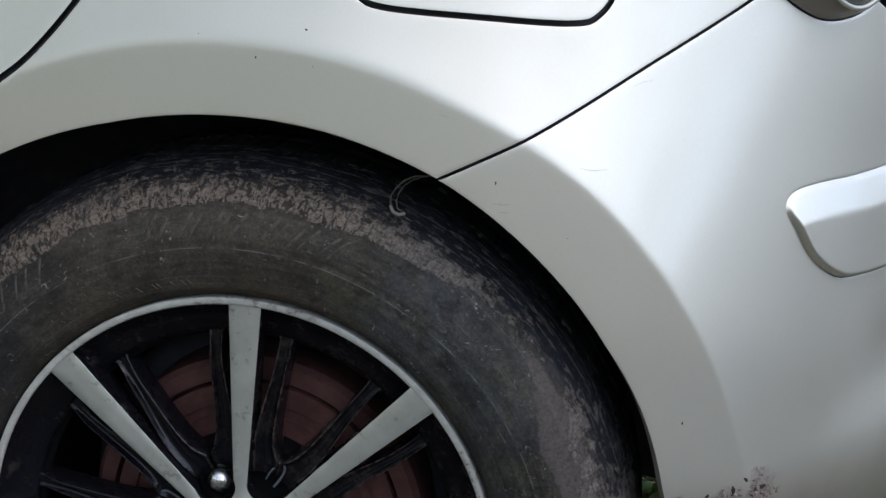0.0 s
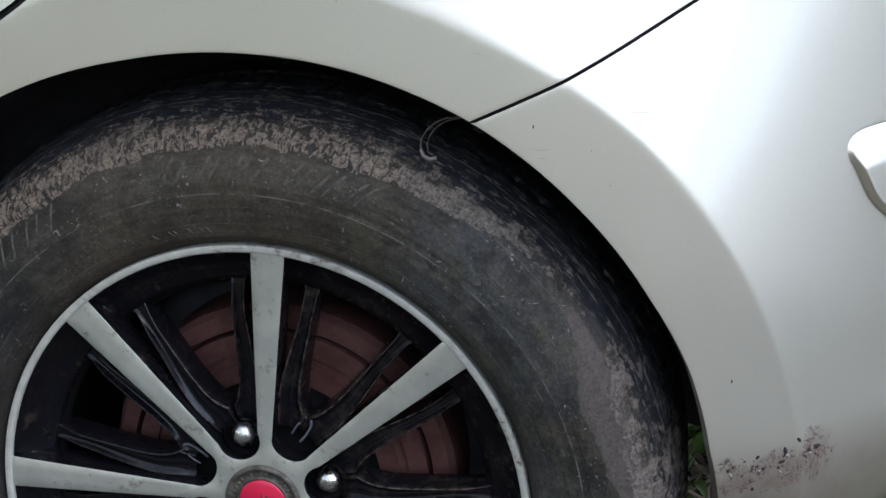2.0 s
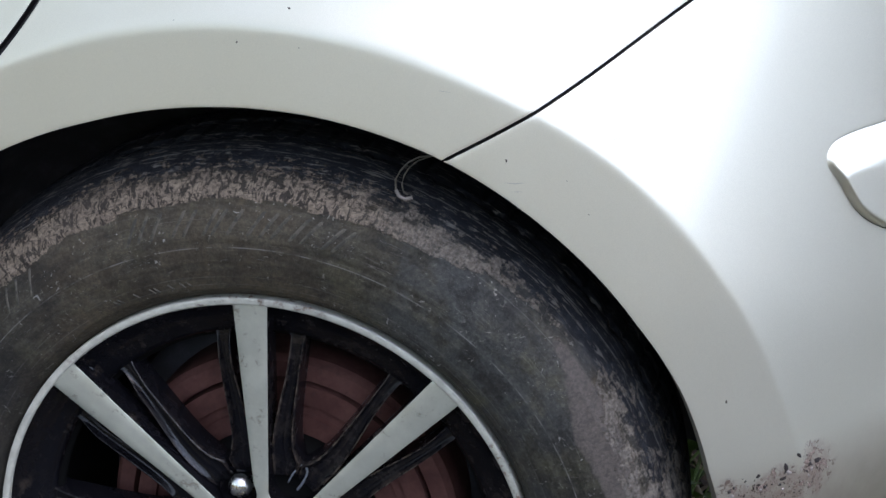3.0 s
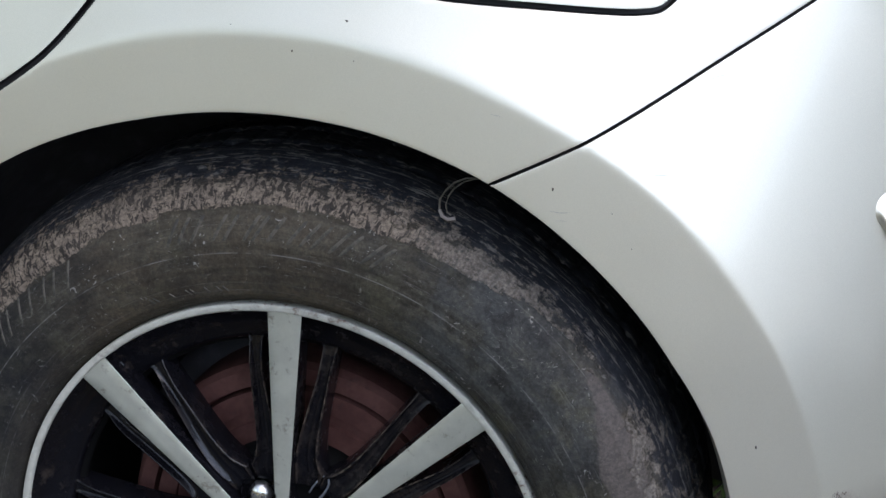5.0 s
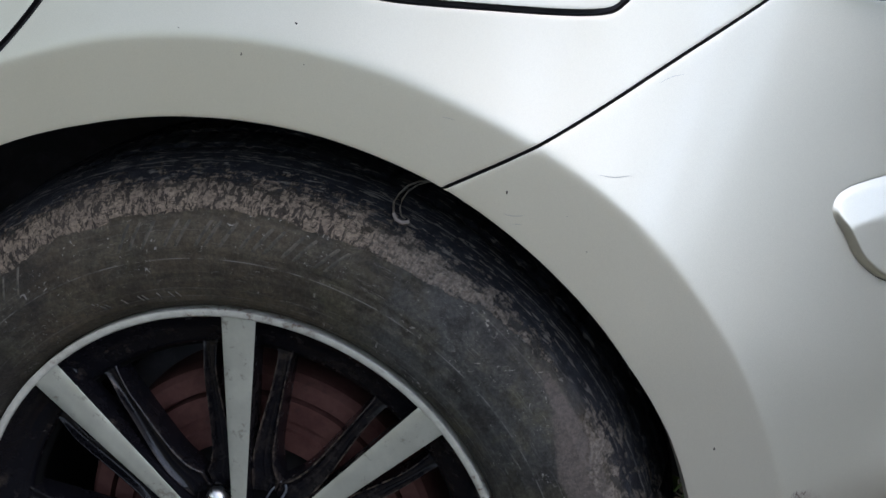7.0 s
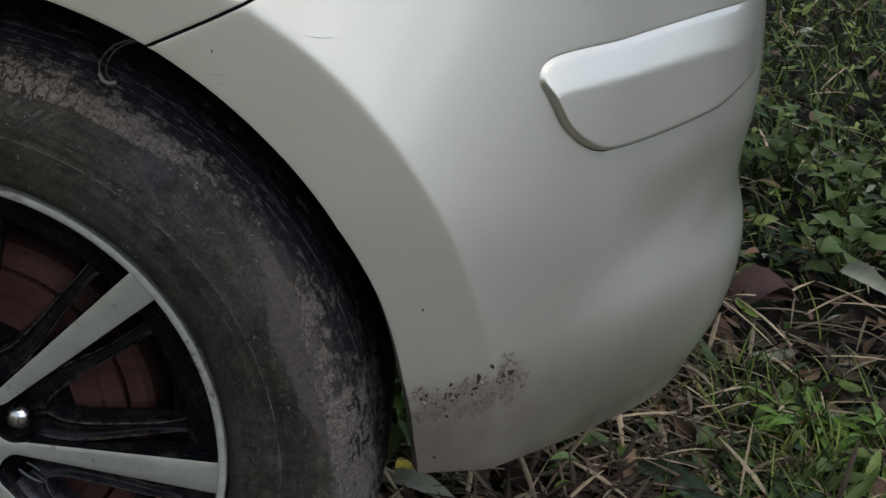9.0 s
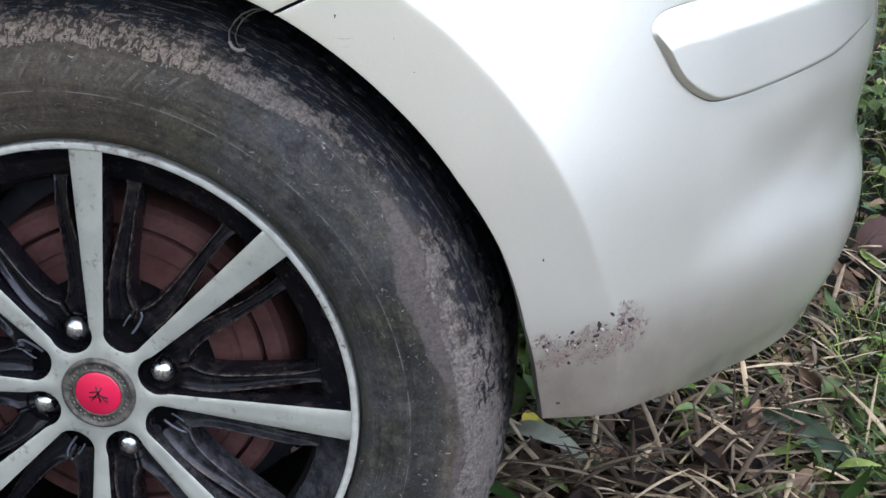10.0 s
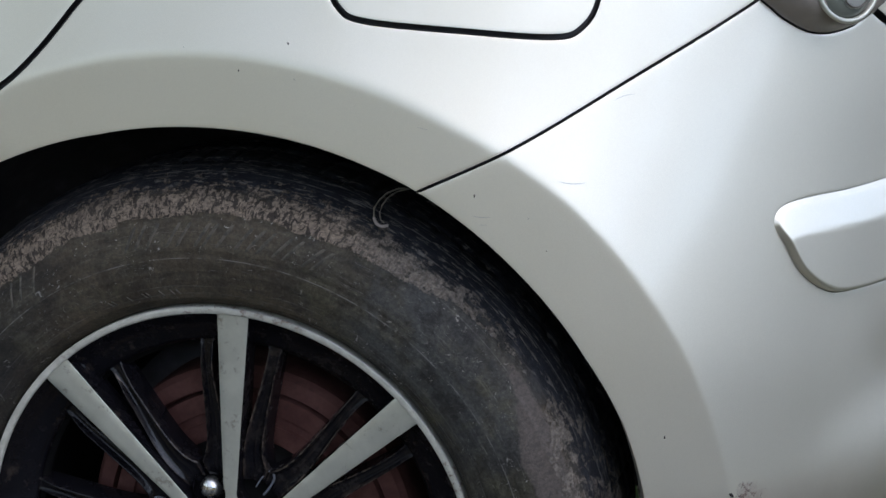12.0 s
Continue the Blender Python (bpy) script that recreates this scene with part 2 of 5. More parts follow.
def tyre_material():
    """Worn rubber: scrapes run round it, the mud on the shoulder is combed outwards."""
    p = Mat("dirty_rubber", (0.02, 0.02, 0.021), 0.7, 0.0, 0.0, 0.05, 0.16)
    mud, film = p.attr("mud"), p.attr("film")

    def polar(along, out, detail=6.0, distort=0.0):
        c = p.n.new("ShaderNodeCombineXYZ")
        p.l.new(p.calc('MULTIPLY', p.attr("arc"), along), c.inputs[0])
        p.l.new(p.calc('MULTIPLY', p.attr("rad"), out), c.inputs[1])
        t = p.n.new("ShaderNodeTexNoise")
        t.inputs["Scale"].default_value, t.inputs["Detail"].default_value = 1.0, detail
        t.inputs["Roughness"].default_value, t.inputs["Distortion"].default_value = 0.68, distort
        p.l.new(c.outputs[0], t.inputs["Vector"])
        return t.outputs["Fac"]

    fine, coarse = p.noise(420, 6.0, 0.7), p.noise(70, 8.0, 0.72)
    c = p.mix(p.ramp(coarse, 0.35, 0.7), (0.0170, 0.0165, 0.0138), (0.060, 0.058, 0.047))
    c = p.mix(1.0, c, p.mix(p.ramp(polar(5, 75, 5.0), 0.36, 0.64), (0.75, 0.75, 0.76), (1.75, 1.70, 1.62)), 'MULTIPLY')
    brush = p.calc('MULTIPLY', p.ramp(polar(230, 16, 5.0, 0.4), 0.50, 0.64), p.ramp(p.attr("film"), 0.25, 0.6))          # dried wipes across the film
    c = p.mix(p.calc('MULTIPLY', brush, 0.5), c, (0.072, 0.058, 0.040))
    rings = p.calc('MULTIPLY', p.ramp(polar(14, 420, 3.0), 0.60, 0.68), p.ramp(polar(30, 60, 4.0), 0.45, 0.62))
    c = p.mix(p.calc('MULTIPLY', rings, 0.5), c, (0.17, 0.162, 0.150))
    scrape = p.calc('MULTIPLY', p.ramp(polar(120, 260, 5.0, 0.6), 0.62, 0.70), p.ramp(p.noise(10, 3.0), 0.42, 0.60))
    c = p.mix(p.calc('MULTIPLY', scrape, 0.8), c, (0.20, 0.187, 0.172))
    patch = p.ramp(p.noise(11, 6.0, 0.65), 0.46, 0.58)
    c = p.mix(p.calc('MULTIPLY', patch, p.ramp(p.axis(0), 0.02, 0.13, 0.10, 0.65)), c, (0.068, 0.073, 0.074))
    olive = p.ramp(p.noise(17, 6.0, 0.7, (1, 1, 1.3)), 0.50, 0.64)
    c = p.mix(p.calc('MULTIPLY', olive, 0.6), c, (0.062, 0.060, 0.038))
    c = p.mix(p.ramp(p.noise(22, 7.0, 0.72), 0.48, 0.62, 0, 0.75), c, (0.014, 0.013, 0.013))
    filmf = p.calc('MULTIPLY', film, p.ramp(polar(60, 110), 0.25, 0.75, 0.25, 1.0))
    c = p.mix(filmf, c, (0.088, 0.070, 0.048))
    grain = p.ramp(p.noise(330, 6.0, 0.78), 0.38, 0.64)
    c = p.mix(0.5, c, p.mix(grain, (0.55, 0.55, 0.56), (1.45, 1.42, 1.38)), 'MULTIPLY')
    nick = p.calc('MULTIPLY', p.ramp(polar(210, 170, 4.0, 0.8), 0.645, 0.68), p.ramp(p.noise(24, 4.0, 0.6), 0.48, 0.58))
    c = p.mix(p.calc('MULTIPLY', nick, 0.85), c, (0.23, 0.213, 0.190))
    chip = p.calc('MULTIPLY', p.ramp(p.noise(150, 4.0, 0.65, None, 1.6), 0.645, 0.675), p.ramp(p.noise(20, 3.0), 0.42, 0.56))
    c = p.mix(p.calc('MULTIPLY', chip, 0.8), c, (0.29, 0.275, 0.255))
    hair = p.calc('MULTIPLY', p.ramp(polar(55, 520, 3.0, 2.5), 0.635, 0.68), p.ramp(p.noise(16, 3.0), 0.48, 0.60))
    c = p.mix(p.calc('MULTIPLY', hair, 0.5), c, (0.22, 0.213, 0.200))
    front_dark = p.calc('ADD', p.axis(0), p.calc('MULTIPLY', p.calc('SUBTRACT', p.noise(14, 5.0, 0.65), 0.5), 0.16))
    c = p.mix(p.ramp(front_dark, -0.10, -0.24, 0, 0.62), c, (0.012, 0.013, 0.016))          # darker and bluer towards the front
    rad = p.attr("rad")
    c = p.mix(p.ramp(rad, 0.100, 0.116, 0, 0.93), c, p.mix(p.ramp(coarse, 0.4, 0.7), (0.010, 0.011, 0.015), (0.030, 0.033, 0.040)))
    dashes = p.calc('MULTIPLY', p.ramp(polar(70, 330, 4.0, 0.6), 0.55, 0.63), p.ramp(rad, 0.105, 0.120))          # dried mud left in the tread's shoulder
    dashes = p.calc('MULTIPLY', dashes, p.ramp(p.axis(2), W + 0.10, W + 0.24, 0.35, 1.0))
    c = p.mix(p.calc('MULTIPLY', dashes, 0.9), c, (0.170, 0.155, 0.138))
    for s0, w, k in LINES:
        line = p.ramp(p.calc('ABSOLUTE', p.calc('SUBTRACT', rad, s0)), w, w * 0.3)
        dash = p.ramp(polar(48, 30 + s0 * 900, 6.0), 0.40, 0.60)
        c = p.mix(p.calc('MULTIPLY', p.calc('MULTIPLY', line, dash), k), c, (0.20, 0.19, 0.18))
    comb = p.calc('ADD', p.calc('MULTIPLY', p.calc('ADD', polar(220, 170, 6.0), coarse), 0.48), p.calc('MULTIPLY', polar(75, 210, 6.0), 0.54))
    edge = p.ramp(p.calc('ADD', mud, p.calc('MULTIPLY', p.calc('SUBTRACT', comb, 0.75), 2.0)), 0.39, 0.55)
    mudc = p.mix(p.ramp(fine, 0.3, 0.7), (0.112, 0.090, 0.069), (0.285, 0.228, 0.174))
    mudc = p.mix(p.ramp(p.noise(45, 5.0, 0.6), 0.4, 0.7, 0, 0.5), mudc, (0.135, 0.106, 0.086))
    mudc = p.mix(p.ramp(polar(260, 120, 6.0, 0.8), 0.485, 0.56, 0, 0.9), mudc, (0.026, 0.023, 0.021))
    mudc = p.mix(p.ramp(polar(110, 460, 5.0, 0.5), 0.56, 0.62, 0, 0.8), mudc, (0.022, 0.020, 0.018))
    mudc = p.mix(p.ramp(film, 0.62, 0.95, 0, 0.6), mudc, (0.068, 0.057, 0.049))
    mudc = p.mix(p.ramp(p.axis(0), 0.07, 0.16, 0, 0.75), mudc, p.mix(p.ramp(fine, 0.3, 0.7), (0.072, 0.064, 0.056), (0.190, 0.170, 0.146)))          # greyer to the rear
    cake = p.ramp(p.calc('ADD', p.attr("cake"), p.calc('MULTIPLY', p.calc('SUBTRACT', p.noise(160, 6.0, 0.7), 0.5), 0.5)), 0.42, 0.64)
    cakec = p.mix(p.ramp(fine, 0.3, 0.7), (0.070, 0.060, 0.054), (0.118, 0.100, 0.088))
    cakec = p.mix(p.ramp(polar(160, 90, 5.0), 0.52, 0.62, 0, 0.6), cakec, (0.055, 0.048, 0.044))
    c = p.mix(p.calc('MULTIPLY', cake, 0.85), c, cakec)
    c = p.mix(p.calc('MULTIPLY', edge, 0.95), c, mudc)
    p.put("Base Color", c)
    p.put("Roughness", p.calc('ADD', p.calc('MULTIPLY', edge, 0.35), p.ramp(coarse, 0.3, 0.7, 0.52, 0.72)))
    h = p.calc('ADD', p.calc('MULTIPLY', fine, 0.35), p.calc('MULTIPLY', edge, comb))
    p.bump(p.calc('ADD', h, p.calc('MULTIPLY', rings, 0.3)), 0.7, 0.0025)
    return p.m


RUBBER = tyre_material()


def alloy_material():
    p = Mat("machined_alloy", (0.62, 0.63, 0.60), 0.40, 0.5)
    n = p.noise(35, 8.0, 0.7)
    c = p.mix(p.ramp(n, 0.3, 0.7), (0.470, 0.475, 0.400), (0.565, 0.570, 0.485))
    stain = p.calc('MULTIPLY', p.ramp(p.noise(75, 8.0, 0.75), 0.56, 0.66), 0.7)
    c = p.mix(stain, c, (0.22, 0.19, 0.15))
    p.put("Base Color", c)
    p.put("Roughness", p.ramp(n, 0.3, 0.7, 0.28, 0.46))
    p.bump(p.noise(900, 2.0), 0.08, 0.0004)
    return p.m


ALLOY = alloy_material()


def lip_material():
    p = Mat("scraped_alloy_lip", (0.6, 0.6, 0.57), 0.5, 0.15)
    n = p.noise(90, 8.0, 0.75)
    c = p.mix(p.ramp(n, 0.35, 0.65), (0.47, 0.46, 0.395), (0.60, 0.59, 0.51))
    rust = p.calc('MULTIPLY', p.ramp(p.noise(160, 6.0, 0.75), 0.52, 0.62), p.ramp(p.noise(6.5, 2.0), 0.54, 0.62))
    c = p.mix(rust, c, (0.20, 0.125, 0.085))
    p.put("Base Color", c)
    p.put("Roughness", p.ramp(n, 0.3, 0.7, 0.28, 0.5))
    p.bump(rust, 0.6, 0.0012)
    return p.m


LIP = lip_material()


def gloss_black_material():
    p = Mat("dusty_gloss_black", (0.007, 0.007, 0.009), 0.22, 0.0, 0.7, 0.08, 0.16)
    n, f = p.noise(45, 8.0, 0.72), p.noise(320, 5.0, 0.7)
    dirt = p.calc('MULTIPLY', p.ramp(n, 0.42, 0.68), p.ramp(f, 0.35, 0.65, 0.35, 1.0))
    # dirt, with the rear legs' brighter lighting put into the same tint
    c = p.mix(p.calc('MULTIPLY', dirt, p.ramp(p.axis(0), -0.06, 0.05, 0.02, 0.14)), (0.0055, 0.0055, 0.0075), (0.15, 0.115, 0.09))
    x, z = p.axis(0), p.calc('SUBTRACT', p.axis(2), W)
    far = p.calc('SQRT', p.calc('ADD', p.calc('MULTIPLY', x, x), p.calc('MULTIPLY', z, z)))
    outer = p.ramp(far, 0.09, 0.19)                  # dust thrown out to the rim and caked in the ends of the legs
    c = p.mix(p.calc('MULTIPLY', outer, p.ramp(p.noise(60, 7.0, 0.72), 0.56, 0.66, 0, 0.30)), c, (0.090, 0.070, 0.055))
    crumb = p.calc('MULTIPLY', p.ramp(p.noise(260, 5.0, 0.7), 0.64, 0.70), p.ramp(p.noise(30, 3.0), 0.52, 0.62))
    c = p.mix(p.calc('MULTIPLY', crumb, p.ramp(far, 0.05, 0.16, 0.25, 0.9)), c, (0.27, 0.23, 0.195))
    worn = p.calc('MULTIPLY', p.attr("ridge"), p.ramp(p.noise(130, 6.0, 0.75), 0.42, 0.60))          # dust caught on the raised edges
    c = p.mix(p.calc('MULTIPLY', worn, p.ramp(x, -0.10, 0.02, 0.10, 0.85)), c, (0.150, 0.115, 0.088))
    splash = p.calc('MULTIPLY', p.calc('MULTIPLY', p.ramp(z, 0.01, -0.06), p.ramp(x, 0.01, 0.07)), p.ramp(p.noise(85, 7.0, 0.74), 0.40, 0.62, 0.15, 0.75))          # dried splashes low at the rear
    c = p.mix(p.calc('MULTIPLY', splash, 0.7), c, (0.085, 0.088, 0.092))
    p.put("Base Color", c)
    p.put("Roughness", p.ramp(n, 0.4, 0.75, 0.16, 0.42))
    p.put("Coat Weight", p.calc('MULTIPLY', p.ramp(n, 0.46, 0.70, 0.45, 0.08), p.ramp(x, -0.06, 0.05, 0.62, 0.20)))
    p.bump(f, 0.15, 0.001)
    return p.m


GLOSS = gloss_black_material()


def drum_material():
    p = Mat("rusty_brake_drum", (0.2, 0.08, 0.06), 0.8, 0.0, 0.0, 0.05, 0.12)
    n = p.noise(30, 8.0, 0.7)
    c = p.mix(p.ramp(n, 0.3, 0.72), (0.080, 0.034, 0.029), (0.145, 0.068, 0.057))
    c = p.mix(p.ramp(p.noise(140, 4.0), 0.6, 0.7, 0, 0.4), c, (0.07, 0.04, 0.035))
    p.put("Base Color", c)
    p.bump(p.noise(300, 5.0), 0.3, 0.001)
    return p.m


DRUM = drum_material()
FLECK = Mat("dried_dirt", (0.05, 0.038, 0.030), 0.9).m
GOUGE = Mat("deep_gouge", (0.022, 0.016, 0.014), 0.9).m
CHIP = Mat("bare_pale_chip", (0.27, 0.235, 0.21), 0.7).m
SCRATCH = Mat("paint_scratch", (0.36, 0.355, 0.33), 0.6).m
# pale blue-grey that holds the glint on the pockets' ridges
GLINT_EDGE = Mat("pale_pocket_glint", (0.13, 0.14, 0.16), 0.35).m
LUG = Mat("dull_chrome", (0.80, 0.79, 0.77), 0.2, 1.0)
LUG.put("Roughness", LUG.ramp(LUG.noise(160, 4.0), 0.3, 0.7, 0.12, 0.42))
LUG = LUG.m


def cap_red_material():
    p = Mat("red_enamel", (0.62, 0.012, 0.055), 0.3, 0.0, 0.4)
    n = p.noise(140, 6.0, 0.7)
    p.put("Base Color", p.mix(p.ramp(n, 0.5, 0.8, 0, 0.35), (0.66, 0.012, 0.06), (0.36, 0.02, 0.045)))
    return p.m


RED = cap_red_material()


def cap_ring_material():
    p = Mat("dirty_cap_ring", (0.07, 0.065, 0.055), 0.45, 0.3)
    n = p.noise(130, 7.0, 0.7)
    p.put("Base Color", p.mix(p.ramp(n, 0.35, 0.7), (0.045, 0.043, 0.036), (0.17, 0.15, 0.12)))
    p.bump(n, 0.3, 0.001)
    return p.m


CAP_RING = cap_ring_material()
CAP_MARK = Mat("cap_dark_mark", (0.09, 0.008, 0.015), 0.5).m


def lamp_material():
    p = Mat("smoked_lens", (0.20, 0.185, 0.165), 0.25, 0.2, 0.5, 0.06)
    n = p.noise(60, 6.0, 0.7)
    p.put("Base Color", p.mix(p.ramp(n, 0.4, 0.8, 0, 0.5), (0.285, 0.252, 0.218), (0.36, 0.322, 0.284)))
    return p.m


LENS = lamp_material()
BOWL = Mat("greenish_lens_bowl", (0.115, 0.125, 0.105), 0.22, 0.1, 0.4, 0.06).m
REFLECTOR = Mat("pale_reflector", (0.42, 0.43, 0.40), 0.2, 0.4).m


def ground_material():
    p = Mat("soil_and_litter", (0.1, 0.08, 0.05), 0.95, 0.0, 0.0, 0.05, 0.1)
    a, b, c0 = p.noise(2.2, 5.0), p.noise(24, 8.0, 0.7), p.noise(140, 6.0, 0.7)
    # near-black soil: the deep shade between blades is put into its colour
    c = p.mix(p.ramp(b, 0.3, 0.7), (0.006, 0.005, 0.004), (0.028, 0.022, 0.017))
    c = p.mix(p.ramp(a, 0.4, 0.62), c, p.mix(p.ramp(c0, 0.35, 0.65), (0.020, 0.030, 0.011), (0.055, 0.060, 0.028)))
    bounce_ground = p.mix(p.ramp(b, 0.3, 0.7), (0.310, 0.242, 0.110), (0.445, 0.355, 0.172))          # unseen near side: pale warm ground, added to bounce light on the car
    bounce_ground = p.mix(p.ramp(c0, 0.45, 0.7, 0, 0.5), bounce_ground, (0.180, 0.155, 0.070))
    reflect_strip = p.mix(p.ramp(b, 0.3, 0.7), (0.118, 0.120, 0.122), (0.200, 0.202, 0.203))          # unseen grey strip along the car, added to dull what the lower flare reflects
    edge = p.calc('ADD', p.axis(1), p.calc('MULTIPLY', p.calc('SUBTRACT', a, 0.5), 0.8))
    bounce_ground = p.mix(p.ramp(edge, -1.75, -1.15), bounce_ground, reflect_strip)
    c = p.mix(p.ramp(p.axis(1), -0.10, -0.45), c, bounce_ground)
    p.put("Base Color", c)
    p.bump(p.calc('ADD', b, c0), 1.0, 0.02)
    return p.m


SOIL = ground_material()


def leaf_material(name, dark, light, rough=0.5, trans=0.25):
    p = Mat(name, dark, rough, 0.0, 0.0, 0.05, 0.18)
    r, n = p.island(), p.noise(60, 4.0)
    c = p.mix(p.calc('POWER', r, 2.5), dark, light)
    c = p.mix(p.ramp(n, 0.3, 0.75, 0, 0.35), c, tuple(v * 0.6 for v in dark))
    p.put("Base Color", c)
    p.b.inputs["Transmission Weight"].default_value = 0.0
    p.b.inputs["Subsurface Weight"].default_value = 0.0
    return p.m


GRASS = leaf_material("grass_blades", (0.016, 0.034, 0.006), (0.290, 0.350, 0.075))
STRAW = leaf_material("dry_straw", (0.040, 0.027, 0.016), (0.62, 0.49, 0.30), 0.75)
LITTER = leaf_material("leaf_litter", (0.016, 0.010, 0.007), (0.380, 0.245, 0.150), 0.8)
WEED = leaf_material("weed_leaves", (0.020, 0.046, 0.009), (0.270, 0.350, 0.095), 0.5)
BLADE = leaf_material("broad_green_blade", (0.050, 0.078, 0.050), (0.105, 0.140, 0.095), 0.4)
BRIGHT = leaf_material("young_weed_leaves", (0.055, 0.130, 0.015), (0.27, 0.42, 0.060), 0.42)
BROWN = leaf_material("brown_leaf", (0.060, 0.033, 0.026), (0.110, 0.062, 0.048), 0.7)
PALE = leaf_material("pale_leaf", (0.25, 0.26, 0.18), (0.52, 0.53, 0.41), 0.6)
YELLOW = leaf_material("yellow_leaf", (0.42, 0.33, 0.03), (0.5, 0.4, 0.06), 0.6)

HEDGE = Mat("far_foliage", (0.05, 0.07, 0.03), 0.8)
HEDGE.put("Base Color", HEDGE.mix(HEDGE.ramp(HEDGE.noise(3.5, 8.0, 0.75), 0.3, 0.7), (0.060, 0.062, 0.026), (0.150, 0.140, 0.062)))
HEDGE.bump(HEDGE.noise(6, 8.0, 0.75), 1.0, 0.3)
HEDGE = HEDGE.m


# ---- mesh helpers ----
def make(name, verts, faces, material, parent=None, label="", normals=None, smooth=True, attrs=None, edge_faces=0, edge_material=None):
    me = bpy.data.meshes.new(name)
    me.from_pydata([tuple(v) for v in verts], [], faces)
    if smooth:
        me.polygons.foreach_set("use_smooth", [True] * len(me.polygons))
    if normals is not None:
        me.normals_split_custom_set_from_vertices([tuple(n) for n in normals])
    for key, values in (attrs or {}).items():
        at = me.attributes.new(key, 'FLOAT', 'POINT')
        at.data.foreach_set("value", np.asarray(values, dtype=np.float32))
    me.materials.append(material)
    if edge_faces:
        me.materials.append(edge_material)
        for k in range(len(me.polygons) - edge_faces, len(me.polygons)):
            me.polygons[k].material_index = 1
    ob = new(name, me)
    if parent:
        ob.parent = parent
    if label:
        tagged(ob, label)
    return ob


def lathe(name, profile, material, parent=None, label="", n=128, centre=(0, 0, W), a0=0.0, a1=360.0, smooth=True):
    """Turns (radius, y) pairs round the wheel's axle."""
    closed = abs(a1 - a0) >= 359.9
    verts, faces, k = [], [], len(profile)
    steps = n if closed else n + 1
    for i in range(steps):
        a = radians(a0 + (a1 - a0) * i / n)
        c, s = math.cos(a), math.sin(a)
        verts += [(centre[0] + r * c, centre[1] + y, centre[2] + r * s) for r, y in profile]
    for i in range(n):
        j = (i + 1) % steps
        for m in range(k - 1):
            faces.append((i * k + m, j * k + m, j * k + m + 1, i * k + m + 1))
    return make(name, verts, faces, material, parent, label, smooth=smooth)


def tube(points, radius, sides=8, taper=1.0):
    """Vertices and faces of a bent round bar."""
    verts, faces = [], []
    pts = [Vector(p) for p in points]
    for i, p in enumerate(pts):
        d = (pts[min(i + 1, len(pts) - 1)] - pts[max(i - 1, 0)]).normalized()
        side = d.cross(Vector((0.31, 0.2, 0.93))).normalized()
        up = side.cross(d)
        r = radius * (1 + (taper - 1) * i / (len(pts) - 1))
        for k in range(sides):
            a = 2 * math.pi * k / sides
            verts.append(p + side * (r * math.cos(a)) + up * (r * math.sin(a)))
    for i in range(len(pts) - 1):
        for k in range(sides):
            m = (k + 1) % sides
            faces.append((i * sides + k, i * sides + m, (i + 1) * sides + m, (i + 1) * sides + k))
    n = len(pts)
    faces.append(tuple(range(sides))[::-1])
    faces.append(tuple((n - 1) * sides + k for k in range(sides)))
    return verts, faces


def smooth_line(points, step=0.006, closed=False):
    """A rounded line through a few corner points, cut at even steps."""
    p = np.array(points, float)
    n = len(p)
    out = []
    for i in range(n if closed else n - 1):
        if closed:
            a, b, c, d = p[(i - 1) % n], p[i], p[(i + 1) % n], p[(i + 2) % n]
        else:
            a, b, c, d = p[max(i - 1, 0)], p[i], p[i + 1], p[min(i + 2, n - 1)]
        m = max(2, int(np.hypot(*(c - b)) / step))
        for t in np.arange(m) / m:
            out.append(0.5 * (2 * b + (c - a) * t + (2 * a - 5 * b + 4 * c - d) * t * t + (3 * b - a - 3 * c + d) * t ** 3))
    if not closed:
        out.append(p[-1])
    return [tuple(v) for v in out]


def straight(a, b, step=0.01):
    n = max(1, int(math.hypot(b[0] - a[0], b[1] - a[1]) / step))
    return [(a[0] + (b[0] - a[0]) * i / n, a[1] + (b[1] - a[1]) * i / n) for i in range(n)]


def inset(loop, d):
    """The closed loop moved to its left by d."""
    p = np.array(loop)
    t = np.roll(p, -1, 0) - np.roll(p, 1, 0)
    t /= np.maximum(np.hypot(t[:, 0], t[:, 1]), 1e-9)[:, None]
    return p + np.stack([-t[:, 1], t[:, 0]], 1) * d


def inside(loop, q):
    p, out = np.array(loop), np.zeros(len(q), bool)
    for (x0, y0), (x1, y1) in zip(p, np.roll(p, -1, 0)):
        if y0 != y1:
            hit = ((y0 > q[:, 1]) != (y1 > q[:, 1])) & (q[:, 0] < (x1 - x0) * (q[:, 1] - y0) / (y1 - y0) + x0)
            out ^= hit
    return out


def nearest(loop, q):
    p = np.array(loop)
    best = np.full(len(q), 9.0)
    for i in range(0, len(p), 64):
        d = np.hypot(q[:, None, 0] - p[None, i:i + 64, 0], q[:, None, 1] - p[None, i:i + 64, 1]).min(1)
        best = np.minimum(best, d)
    return best


